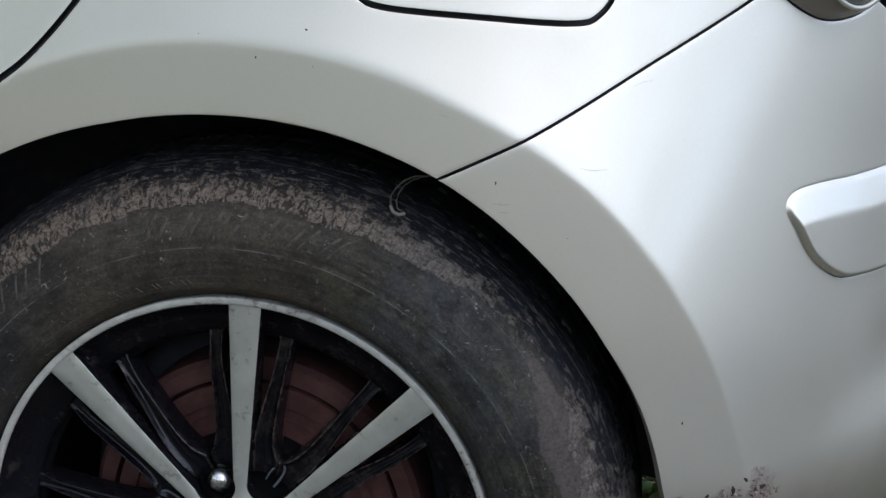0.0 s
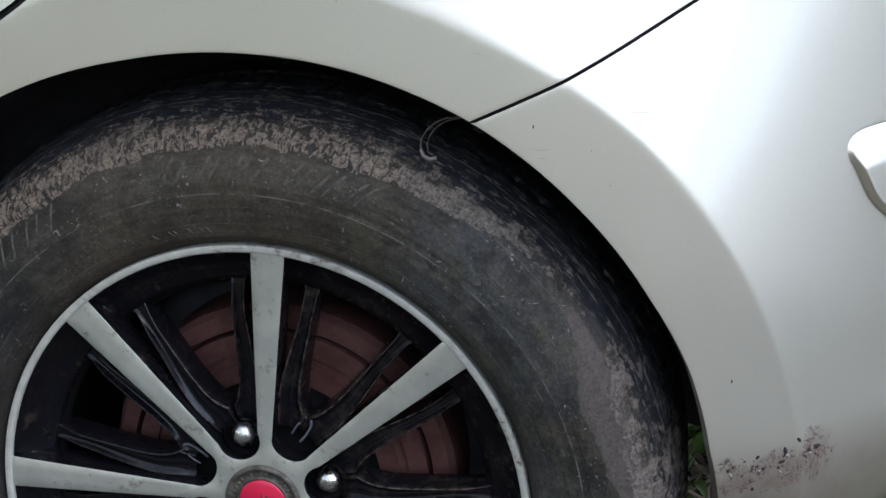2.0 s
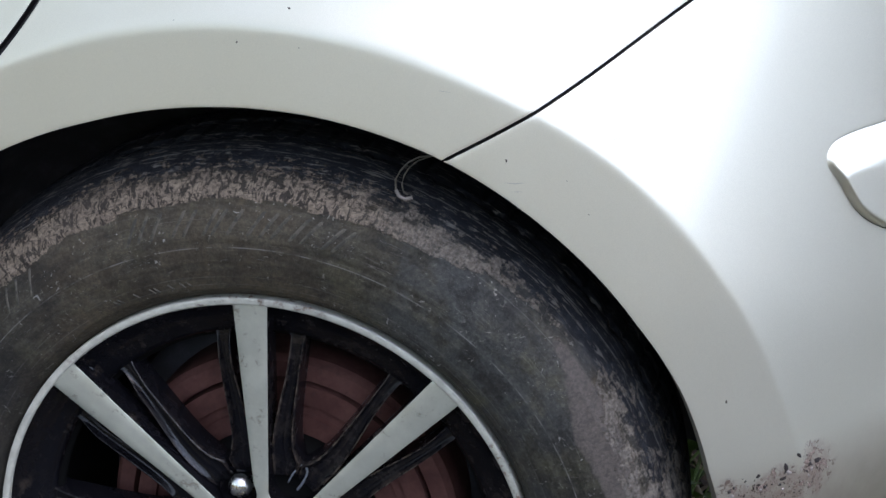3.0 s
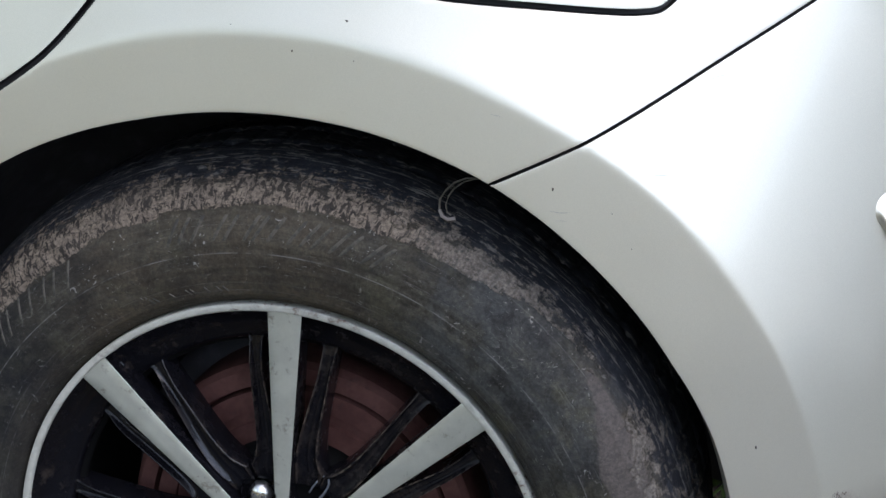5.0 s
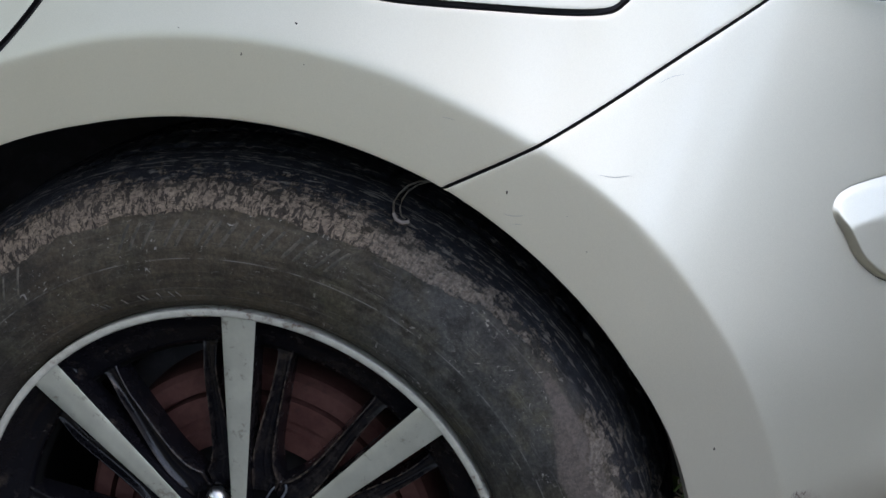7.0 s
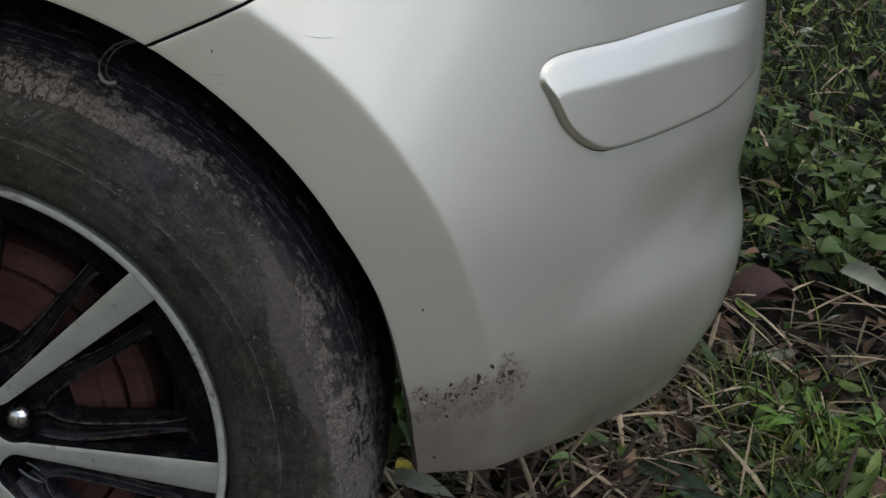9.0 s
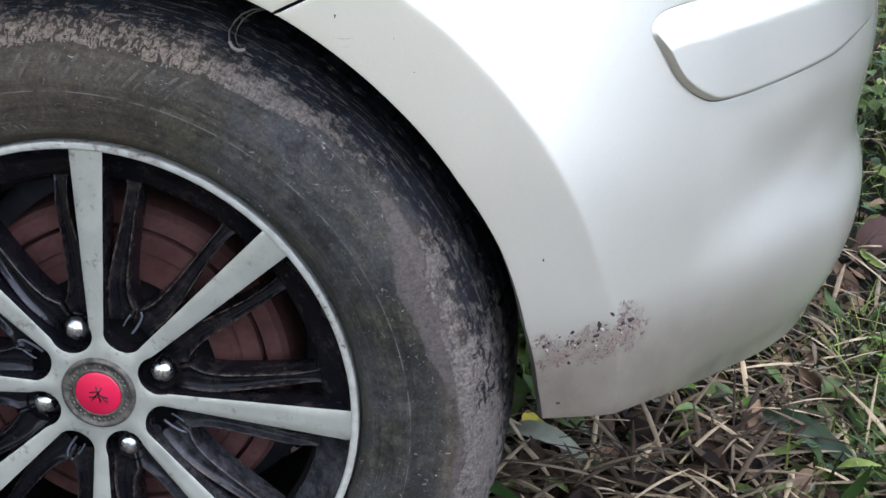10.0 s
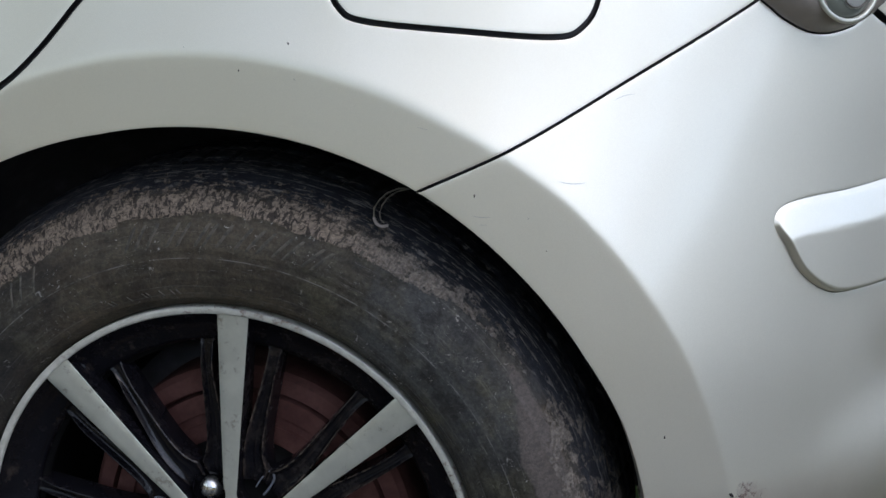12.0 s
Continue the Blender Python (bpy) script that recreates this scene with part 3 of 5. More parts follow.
def triangulate(outline, holes, inner):
    """Triangles that fill an outline with holes, using the inner points too."""
    verts, edges = [], []
    for loop in (outline, *holes):
        k = len(verts)
        verts += [Vector((float(a), float(b))) for a, b in loop]
        edges += [(k + i, k + (i + 1) % len(loop)) for i in range(len(loop))]
    verts += [Vector((float(a), float(b))) for a, b in inner]
    v, _, f, _, _, _ = delaunay_2d_cdt(verts, edges, [], 0, 1e-7)
    v = np.array([tuple(p) for p in v])
    f = np.array([t for t in f if len(t) == 3])
    mid = v[f].mean(1)
    keep = inside(outline, mid)
    for h in holes:
        keep &= ~inside(h, mid)
    f = f[keep]
    a, b, c = v[f[:, 0]], v[f[:, 1]], v[f[:, 2]]
    area = (b[:, 0] - a[:, 0]) * (c[:, 1] - a[:, 1]) - (b[:, 1] - a[:, 1]) * (c[:, 0] - a[:, 0])
    f = f[np.abs(area) > 1e-10]
    area = area[np.abs(area) > 1e-10]
    f[area < 0] = f[area < 0][:, ::-1]
    return v, f


def turned_left(loop):
    p = np.array(loop)
    q = np.roll(p, -1, 0)
    return loop if (p[:, 0] * q[:, 1] - q[:, 0] * p[:, 1]).sum() > 0 else loop[::-1]


def edge_drop(u):
    return 0.0016 * ease(0.80, 0.68, u)


def skin(name, outline, material, parent, label="", holes=(), grid=0.011, flange=0.014, gap=0.0012, rise=None, fold=None, painted_holes=False, rings=(0.0028,)):
    """A body panel: part of the car's skin inside an outline, with rounded, folded edges."""
    outline = inset(turned_left(outline), gap)
    holes = [inset(turned_left(h)[::-1], 0.0003 if painted_holes else gap) for h in holes]
    loops = [outline, *holes]
    soft = [inset(lp, d) for d in rings[::-1] for lp in loops]
    (u0, z0), (u1, z1) = outline.min(0), outline.max(0)
    us, zs = np.meshgrid(np.arange(u0, u1, grid), np.arange(z0, z1, grid))
    us[1::2] += grid / 2
    q = np.stack([us.ravel(), zs.ravel()], 1)
    rr = np.hypot(q[:, 0], q[:, 1] - W)
    q = q[(rr > 0.445)]
    ang = np.radians(np.arange(-40, 215, 1.0))
    arcs = [(r * np.cos(ang), W + r * np.sin(ang)) for r in np.concatenate([np.arange(0.34, 0.40, 0.010), np.arange(0.40, 0.409, 0.004), np.arange(0.4090, 0.4195, 0.0015), np.arange(0.421, 0.445, 0.0045)])]
    q = np.concatenate([q] + [np.stack(r, 1) for r in arcs])
    ok = inside(soft[0], q)
    for h in soft[1:len(loops)]:
        ok &= ~inside(h, q)
    for lp in (*loops, *soft):
        ok &= nearest(lp, q) > min(0.0032, 0.55 * grid)
    v, f = triangulate(outline, holes, np.concatenate([*soft, q[ok]]))
    edge = np.zeros(len(v), bool)
    out = np.zeros((len(v), 2))
    for lp in loops:
        p = np.array(lp)
        t = np.roll(p, -1, 0) - np.roll(p, 1, 0)
        t /= np.maximum(np.hypot(t[:, 0], t[:, 1]), 1e-9)[:, None]
        for k in range(len(p)):
            i = int(np.argmin(np.hypot(v[:, 0] - p[k, 0], v[:, 1] - p[k, 1])))
            edge[i] = True
            out[i] = (t[k, 1], -t[k, 0])
    height = rise if rise else (lambda u, z: 0.0)
    verts, norms = [], []
    for i, (u, z) in enumerate(v):
        h = 0.0025
        low = edge_drop(u) if edge[i] else 0.0
        p = Vector(surface(u, z, height(u, z) - low))
        du = Vector(surface(u + h, z, height(u + h, z))) - Vector(surface(u - h, z, height(u - h, z)))
        dz = Vector(surface(u, z + h, height(u, z + h))) - Vector(surface(u, z - h, height(u, z - h)))
        n = du.cross(dz).normalized()
        if edge[i]:
            n = (n + 0.17 * float(ease(0.80, 0.68, u)) * (du.normalized() * out[i][0] + dz.normalized() * out[i][1])).normalized()
        verts.append(p)
        norms.append(n)
    faces = [tuple(int(k) for k in t) for t in f]
    folds = len(faces)
    for lp in loops[::-1]:                            # the folded edge; the joints' deep shade is put into its black
        if lp is outline and painted_holes:
            folds = len(faces)
        p = np.array(lp)
        k0, n = len(verts), len(p)
        t = np.roll(p, -1, 0) - np.roll(p, 1, 0)
        t /= np.maximum(np.hypot(t[:, 0], t[:, 1]), 1e-9)[:, None]
        for k in range(n):
            u, z = p[k]
            a = Vector(surface(u, z, height(u, z) - edge_drop(u)))
            b = Vector(surface(u, z, height(u, z) - edge_drop(u) - flange))
            e = (Vector(surface(u + t[k, 1] * 0.003, z - t[k, 0] * 0.003)) - Vector(surface(u, z))).normalized()
            verts += [a, b]
            norms += [e, e]
        for k in range(n):
            m = (k + 1) % n
            quad = (k0 + 2 * k + 1, k0 + 2 * m + 1, k0 + 2 * m, k0 + 2 * k)
            if lp is outline and p[k][1] < 0.55 and math.hypot(p[k][0], p[k][1] - W) < 0.385 or p[k][1] < 0.33:
                faces.insert(folds, quad)              # the lower edge shows bare paint
                folds += 1
            else:
                faces.append(quad)
    return make(name, verts, faces, material, parent, label, normals=norms, edge_faces=len(faces) - folds, edge_material=fold or JOINT_BLACK)


# ---- outlines on the skin: u along the side, z up ----
ARCH_A = [-6, 0, 5, 14, 25, 35, 48, 64, 78, 90, 104, 119, 150, 188]
ARCH_R = [0.366, 0.3612, 0.3552, 0.3507, 0.3524, 0.3511, 0.3539, 0.3589, 0.3596, 0.3589, 0.3590, 0.3634, 0.3698, 0.377]


def arch_point(a):
    r = float(np.interp(a, ARCH_A, ARCH_R))
    return r * math.cos(radians(a)), W + r * math.sin(radians(a))


A_LINE = 63.8
arch_low = [arch_point(a) for a in np.arange(-0.2, A_LINE, 0.8)]              # corner of the bumper up to the joint
arch_high = [arch_point(a) for a in np.arange(A_LINE, 186, 1.0)]              # joint, over the top, down to the sill
joint = smooth_line([arch_point(A_LINE), (0.2049, 0.6707), (0.2440, 0.6912), (0.3063, 0.7256), (0.3525, 0.7487), (0.4423, 0.7904)])
lamp_low = smooth_line([(0.4423, 0.7904), (0.4530, 0.7845), (0.4665, 0.7765), (0.4952, 0.7661), (0.5220, 0.7645), (0.5525, 0.7703), (0.5730, 0.7810)])
door_line = smooth_line([(0.045, 1.02), (-0.030, 0.90), (-0.0995, 0.7885), (-0.1155, 0.7657), (-0.134, 0.7405), (-0.154, 0.7178),
                         (-0.176, 0.7000), (-0.24, 0.655), (-0.33, 0.575), (-0.40, 0.46), (-0.425, 0.32)])
quarter_outline = (joint + straight(joint[-1], (0.428, 0.85)) + straight((0.428, 0.85), (0.42, 1.02)) + straight((0.42, 1.02), (0.045, 1.02))
                   + door_line + straight(door_line[-1], arch_high[-1]) + arch_high[::-1][:-1])
bumper_outline = (arch_low[::-1] + smooth_line([arch_low[0], (0.3986, 0.3212), (0.4361, 0.3165), (0.50, 0.309), (0.60, 0.297), (0.80, 0.290), (1.30, 0.290)])[1:]
                  + straight((1.30, 0.290), (1.30, 0.745)) + smooth_line([(1.30, 0.745), (0.80, 0.745), (0.69, 0.748), (0.61, 0.7635), (0.5925, 0.7714), (0.5730, 0.7810)])
                  + lamp_low[::-1][1:] + joint[::-1][1:])
lid_hole = smooth_line([(0.0825, 0.84), (0.0833, 0.795), (0.0935, 0.7752), (0.114, 0.7672), (0.183, 0.7628), (0.2535, 0.7600), (0.2768, 0.7664),
                        (0.2915, 0.7890), (0.295, 0.84), (0.289, 0.915), (0.270, 0.938), (0.19, 0.943), (0.11, 0.940), (0.088, 0.915)], 0.005, True)
strip_hole = smooth_line([(0.4576, 0.6188), (0.4656, 0.6308), (0.4941, 0.6365), (0.560, 0.6405), (0.638, 0.6486), (0.720, 0.6540), (1.0, 0.6620),
                          (1.22, 0.664), (1.24, 0.64), (1.22, 0.606), (1.0, 0.600), (0.760, 0.5850), (0.680, 0.5705), (0.602, 0.5600), (0.543, 0.5568), (0.514, 0.5627), (0.4865, 0.5800),
                          (0.4687, 0.6036)], 0.0022, True)
lamp_outline = lamp_low + straight(lamp_low[-1], (0.592, 0.80)) + straight((0.592, 0.80), (0.595, 0.84)) + straight((0.595, 0.84), (0.575, 0.95)) + straight((0.575, 0.95), (0.422, 0.95)) \
    + straight((0.422, 0.95), (0.428, 0.85)) + straight((0.428, 0.85), lamp_low[0])

# ---- the car ----
car = tagged(new("car"), "light silver hatchback, dusty, parked on rough grass with a muddy wheel", "car")

quarter = skin("quarter_panel", quarter_outline, PAINT, car, holes=[lid_hole])
bumper = skin("rear_bumper", bumper_outline, BUMPER_PAINT, car, "silver bumper corner, scuffed and muddy at its lower edge", holes=[strip_hole], painted_holes=True)
lid = skin("fuel_lid", [tuple(p) for p in inset(turned_left(lid_hole), 0.0022)], PAINT, car, "silver fuel lid with a black seal round it")

door_edge = [tuple(p) for p in inset(turned_left(door_line + straight(door_line[-1], (-1.0, 0.32)) + straight((-1.0, 0.32), (-1.0, 1.02))
                                                 + straight((-1.0, 1.02), (0.045, 1.02))), 0.0028)]
door = skin("rear_door", door_edge, PAINT, car, grid=0.02)


STRIP_EDGE = smooth_line(strip_hole, 0.0016, True)
STRIP_TOP = np.array(sorted((p for p in STRIP_EDGE if p[1] > 0.6188), key=lambda p: p[0]))


def strip_rise(u, z):
    d = float(nearest(STRIP_EDGE, np.array([[u, z]]))[0])
    top = float(np.interp(u, STRIP_TOP[:, 0], STRIP_TOP[:, 1]))
    low = min(1.0, d / 0.0034)
    up = min(1.0, max(0.0, top - z) / (0.026 + 0.004 * ease(0.46, 0.74, u)))
    return (-0.0010 + 0.0070 * low * low * (3 - 2 * low) * (0.12 + 0.88 * up)) * ease(0.80, 0.68, u)


strip = skin("bumper_strip", strip_hole, PAINT, bumper, "raised silver rub strip that runs out round the corner", grid=0.0042, gap=0.0004, rise=strip_rise, fold=PAINT, rings=(0.0014, 0.0028, 0.0044, 0.0062, 0.0085))


def lamp_rise(u, z):
    d = float(nearest(lamp_outline, np.array([[u, z]]))[0])
    return 0.024 * (1 - (1 - min(1.0, d / 0.024)) ** 2.2)


lamp = skin("tail_lamp", lamp_outline, LENS, car, "smoked grey tail lamp with a rounded lower end", grid=0.008, gap=0.0004, rise=lamp_rise)


def lamp_bowl(u0, z0, ru, rz, height, dome, name, material, label):
    """A shallow round bowl set in the lens."""
    verts, faces, n = [surface(u0, z0, height + dome)], [], 40
    for q in (0.35, 0.7, 0.92, 1.0):
        for i in range(n):
            a = 2 * math.pi * i / n
            verts.append(surface(u0 + ru * q * math.cos(a), z0 + rz * q * math.sin(a), height + dome * (1 - q * q) - (0.003 if q == 1.0 else 0)))
    faces += [(0, 1 + (i + 1) % n, 1 + i) for i in range(n)]
    for j in range(3):
        for i in range(n):
            m = (i + 1) % n
            faces.append((1 + j * n + i, 1 + j * n + m, 1 + j * n + n + m, 1 + j * n + n + i))
    return make(name, verts, faces, material, lamp, label)


def lamp_ring(u0, z0, ru, rz, thick, height, name, material, label):
    pts = [surface(u0 + ru * math.cos(a), z0 + rz * math.sin(a), height) for a in np.linspace(0, 2 * math.pi, 48)]
    v, f = tube(pts, thick, 8)
    return make(name, v, f, material, lamp, label)


lamp_bowl(0.5160, 0.8070, 0.0330, 0.0300, 0.0236, 0.0016, "lamp_bowl", BOWL, "greenish grey bowl in the lens")
lamp_ring(0.5160, 0.8070, 0.0345, 0.0315, 0.0021, 0.0236, "lamp_rim", ALLOY, "bright rim round the bowl")
lamp_bowl(0.5225, 0.8000, 0.0175, 0.0165, 0.0250, 0.0020, "reflector", REFLECTOR, "pale domed reflector")
lamp_ring(0.5225, 0.8000, 0.0150, 0.0140, 0.0007, 0.0262, "reflector_groove", CAP_RING, "thin dark groove on the reflector")

# boot lid above the bumper, round the corner
boot_outline = (smooth_line([(0.5770, 0.7845), (0.5945, 0.7755), (0.613, 0.7675), (0.69, 0.7525), (0.80, 0.750), (1.30, 0.750)]) + straight((1.30, 0.750), (1.30, 1.02))
                + straight((1.30, 1.02), (0.590, 1.02)) + straight((0.590, 1.02), (0.5995, 0.84)) + straight((0.5995, 0.84), (0.596, 0.80)) + straight((0.596, 0.80), (0.5770, 0.7845)))
boot = skin("boot_lid", boot_outline, PAINT, car, grid=0.02)


def inner_body():
    """The dark structure behind the panels' joints."""
    verts, faces, nu, nz = [], [], 120, 48
    for i in range(nu + 1):
        u = -0.95 + 2.25 * i / nu
        for j in range(nz + 1):
            z = 0.345 + 0.67 * j / nz
            rho = math.hypot(u, z - W)
            if rho < 0.385 and z >= W:
                k = 0.385 / max(rho, 0.01)
                u2, z2 = u * k, W + (z - W) * k
            else:
                u2, z2 = u, z
            verts.append(surface(u2, z2, -0.013))
    for i in range(nu):
        for j in range(nz):
            k = i * (nz + 1) + j
            c = np.mean([verts[m] for m in (k, k + 1, k + nz + 1, k + nz + 2)], axis=0)
            if math.hypot(c[0], c[2] - W) > 0.386:
                faces.append((k, k + nz + 1, k + nz + 2, k + 1))
    return make("inner_panel", verts, faces, BLACK, car)


inner_body()


def box(name, x0, x1, y0, y1, z0, z1, material, parent, label="", bevel=0.02):
    bm = bmesh.new()
    bmesh.ops.create_cube(bm, size=1.0)
    for v in bm.verts:
        v.co = ((x0 + x1) / 2 + v.co.x * (x1 - x0), (y0 + y1) / 2 + v.co.y * (y1 - y0), (z0 + z1) / 2 + v.co.z * (z1 - z0))
    bmesh.ops.bevel(bm, geom=bm.edges[:], offset=bevel, segments=2, affect='EDGES')
    me = bpy.data.meshes.new(name)
    bm.to_mesh(me)
    bm.free()
    me.materials.append(material)
    ob = new(name, me)
    ob.parent = parent
    return tagged(ob, label) if label else ob


# floor pan and other unseen boxes, added to close the car and block light
box("floor_pan", -1.0, 0.46, 0.34, 1.50, 0.34, 0.40, BLACK, car)
box("rear_valance", 0.44, 0.56, 0.30, 1.40, 0.36, 0.70, BLACK, car)
box("top_closure", -0.98, 0.52, 0.30, 1.50, 0.96, 1.00, BLACK, car)
box("far_side", -1.0, 0.48, 1.50, 1.56, 0.34, 1.0, PAINT, car)

# wheel housing
def wheel_liner():
    """A dark vaulted housing that starts behind the folded edge of the skin."""
    verts, faces, n = [], [], 110
    deep = (0.0, 0.02, 0.07, 0.14, 0.20, 0.25, 0.28, 0.30)
    rad = (0.372, 0.377, 0.381, 0.382, 0.378, 0.362, 0.30, 0.05)
    for i in range(n + 1):
        a = radians(-2 + 200 * i / n)
        u = 0.37 * math.cos(a)
        front = surface(u, max(0.33, W + 0.37 * math.sin(a)), -0.017)[1]
        for d, r in zip(deep, rad):
            y = front + d if d < 0.2 else max(front + 0.2, d)
            verts.append((r * math.cos(a), y, W + r * math.sin(a)))
    k = len(deep)
    for i in range(n):
        for j in range(k - 1):
            faces.append((i * k + j, (i + 1) * k + j, (i + 1) * k + j + 1, i * k + j + 1))
    return make("wheel_arch_liner", verts, faces, BLACK, car, "black dusty wheel arch liner")


wheel_liner()
v, f = tube([(0.1540, 0.0030, 0.6460), (0.1466, 0.0040, 0.6442), (0.1374, 0.0045, 0.6433), (0.1292, 0.0045, 0.6395), (0.1234, 0.0040, 0.6337), (0.1195, 0.0035, 0.6271), (0.1197, 0.0025, 0.6205), (0.1219, 0.0020, 0.6156)], 0.0008, 8)
make("loose_clip", v, f, CAP_RING, car, "loose dark grey strand hanging from the arch edge")
v, f = tube([(0.1520, 0.0050, 0.6450), (0.1430, 0.0060, 0.6428), (0.1357, 0.0060, 0.6403), (0.1291, 0.0055, 0.6353), (0.1253, 0.0050, 0.6295), (0.1238, 0.0040, 0.6234), (0.1249, 0.0030, 0.6184), (0.128, 0.0025, 0.6164)], 0.0006, 8)
make("loose_clip", v, f, CAP_RING, car, "loose dark grey strand hanging from the arch edge")
v, f = tube([(0.1197, 0.0022, 0.6200), (0.1219, 0.0015, 0.6156), (0.1263, 0.0010, 0.6137), (0.1312, 0.0012, 0.6150)], 0.0013, 8)
make("clip_end", v, f, CHIP, car, "pale broken end of the loose strand")


def fleck(u, z, size, parent, seed, long=1.3, name="dirt_fleck", material=None):
    """A small dried splash of dirt on the paint."""
    rng = random.Random(seed)
    n, size = 9, 0.65 * size
    turn = rng.uniform(-0.9, 1.9)
    ct, st = math.cos(turn), math.sin(turn)
    verts = [surface(u, z, 0.0007)]
    for ring in (0.55, 1.0):
        for i in range(n):
            a = 2 * math.pi * i / n
            r = size * ring * rng.uniform(0.6, 1.25)
            du, dz = r * math.cos(a) * long, r * math.sin(a) / long
            verts.append(surface(u + du * ct - dz * st, z + du * st + dz * ct, 0.0006 if ring < 1 else 0.0001))
    faces = [(0, 1 + i, 1 + (i + 1) % n) for i in range(n)]
    faces += [(1 + i, 1 + n + i, 1 + n + (i + 1) % n, 1 + (i + 1) % n) for i in range(n)]
    make(name, verts, faces, material or FLECK, parent)


for k, (u, z, size) in enumerate(((0.0236, 0.7297, 0.0011), (0.0592, 0.7509, 0.0013), (0.066, 0.7255, 0.0006), (-0.02, 0.7445, 0.0006))):
    fleck(u, z, size, quarter, k)
for k, (u, z, size) in enumerate(((0.2016, 0.648, 0.0014), (0.2557, 0.6094, 0.0007), (0.3528, 0.4655, 0.0014), (0.2414, 0.633, 0.0006))):
    fleck(u, z, size, bumper, 20 + k)
# the scuff: torn paint with dark gouges, pale bare chips beside them and crumbs of mud
GOUGES = ((0.3566, 0.3948, 0.0021, 1.2), (0.3600, 0.3972, 0.0016, 1.1), (0.3689, 0.4012, 0.0013, 1.4), (0.3790, 0.4035, 0.0021, 1.2), (0.3795, 0.3960, 0.0017, 1.5), (0.3850, 0.3935, 0.0020, 1.3),
          (0.4016, 0.4060, 0.0034, 2.0), (0.4000, 0.3975, 0.0026, 1.7), (0.3975, 0.3930, 0.0018, 1.2), (0.4125, 0.4135, 0.0026, 1.9), (0.4240, 0.4030, 0.0024, 1.6), (0.4330, 0.4035, 0.0036, 1.9),
          (0.4210, 0.3985, 0.0017, 1.8), (0.3785, 0.3770, 0.0021, 1.2), (0.3760, 0.3835, 0.0013, 1.1))
for k, (u, z, size, long) in enumerate(GOUGES):
    fleck(u, z, size * 1.25, bumper, 40 + k, 0.8 * long, "gouge", GOUGE)
    if k % 2 == 0:
        fleck(u + 0.0022, z - 0.0042, size * 1.1, bumper, 140 + k, 1.3, "paint_chip", CHIP)
rng = random.Random(8)
for k in range(26):
    u = rng.uniform(0.357, 0.440)
    z = 0.3890 + 0.10 * (u - 0.357) + rng.gauss(0, 0.0075)
    fleck(u, z, rng.choice((0.0008, 0.0010, 0.0014)), bumper, 240 + k, rng.uniform(1.0, 1.8))
fleck(0.3735, 0.3405, 0.0024, bumper, 90)


def scratch(points, width, parent):
    """A fine dark scratch in the paint."""
    pts = smooth_line(points, 0.003)
    verts, faces = [], []
    for i, (u, z) in enumerate(pts):
        w = 0.5 * width * math.sin(math.pi * (i + 0.3) / (len(pts) - 0.4))
        verts += [surface(u, z + w, 0.0003), surface(u, z - w, 0.0003)]
    faces = [(2 * i, 2 * i + 1, 2 * i + 3, 2 * i + 2) for i in range(len(pts) - 1)]
    make("scratch", verts, faces, SCRATCH, parent)


scratch([(0.3035, 0.7165), (0.312, 0.7200), (0.322, 0.7215)], 0.0004, bumper)
scratch([(0.2610, 0.6605), (0.272, 0.6585), (0.284, 0.6590)], 0.0005, bumper)
scratch([(0.200, 0.6335), (0.207, 0.6325), (0.214, 0.6330)], 0.0004, bumper)
scratch([(0.205, 0.6270), (0.212, 0.6270)], 0.0003, bumper)
scratch([(0.158, 0.6960), (0.166, 0.6945)], 0.0003, quarter)


def leaf_shape(ln, wd, curl, fold, teeth=0.0, n=7):
    """A leaf along x with a fold down its middle."""
    verts, faces = [], []
    for i in range(n + 1):
        t = i / n
        w = wd * (math.sin(math.pi * t ** 0.75)) ** 0.8 + 0.0004
        w *= 1 + teeth * (1 if i % 2 else -1)
        z = curl * ln * (t - t * t) * 4 * 0.25 - curl * ln * 0.3 * t * t
        x = ln * t
        verts += [(x, -w, z + fold * w), (x, -w * 0.5, z + fold * w * 0.35), (x, 0, z), (x, w * 0.5, z + fold * w * 0.35), (x, w, z + fold * w)]
    for i in range(n):
        for j in range(4):
            k = i * 5 + j
            faces.append((k, k + 5, k + 6, k + 1))
    return verts, faces



# ---- the wheel ----
PHASE = 88.0                         # the angle of one bright spoke
SPOKES = [88.0, 43.6, -2.0, -47.0, -92.0, -137.0, 178.8, 134.6]
# the barrel's depth shade is in its near-black colour
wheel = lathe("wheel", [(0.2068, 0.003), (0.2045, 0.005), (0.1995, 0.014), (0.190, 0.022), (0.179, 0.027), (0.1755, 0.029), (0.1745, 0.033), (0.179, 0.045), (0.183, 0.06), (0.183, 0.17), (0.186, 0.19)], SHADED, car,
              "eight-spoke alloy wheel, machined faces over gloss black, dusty")

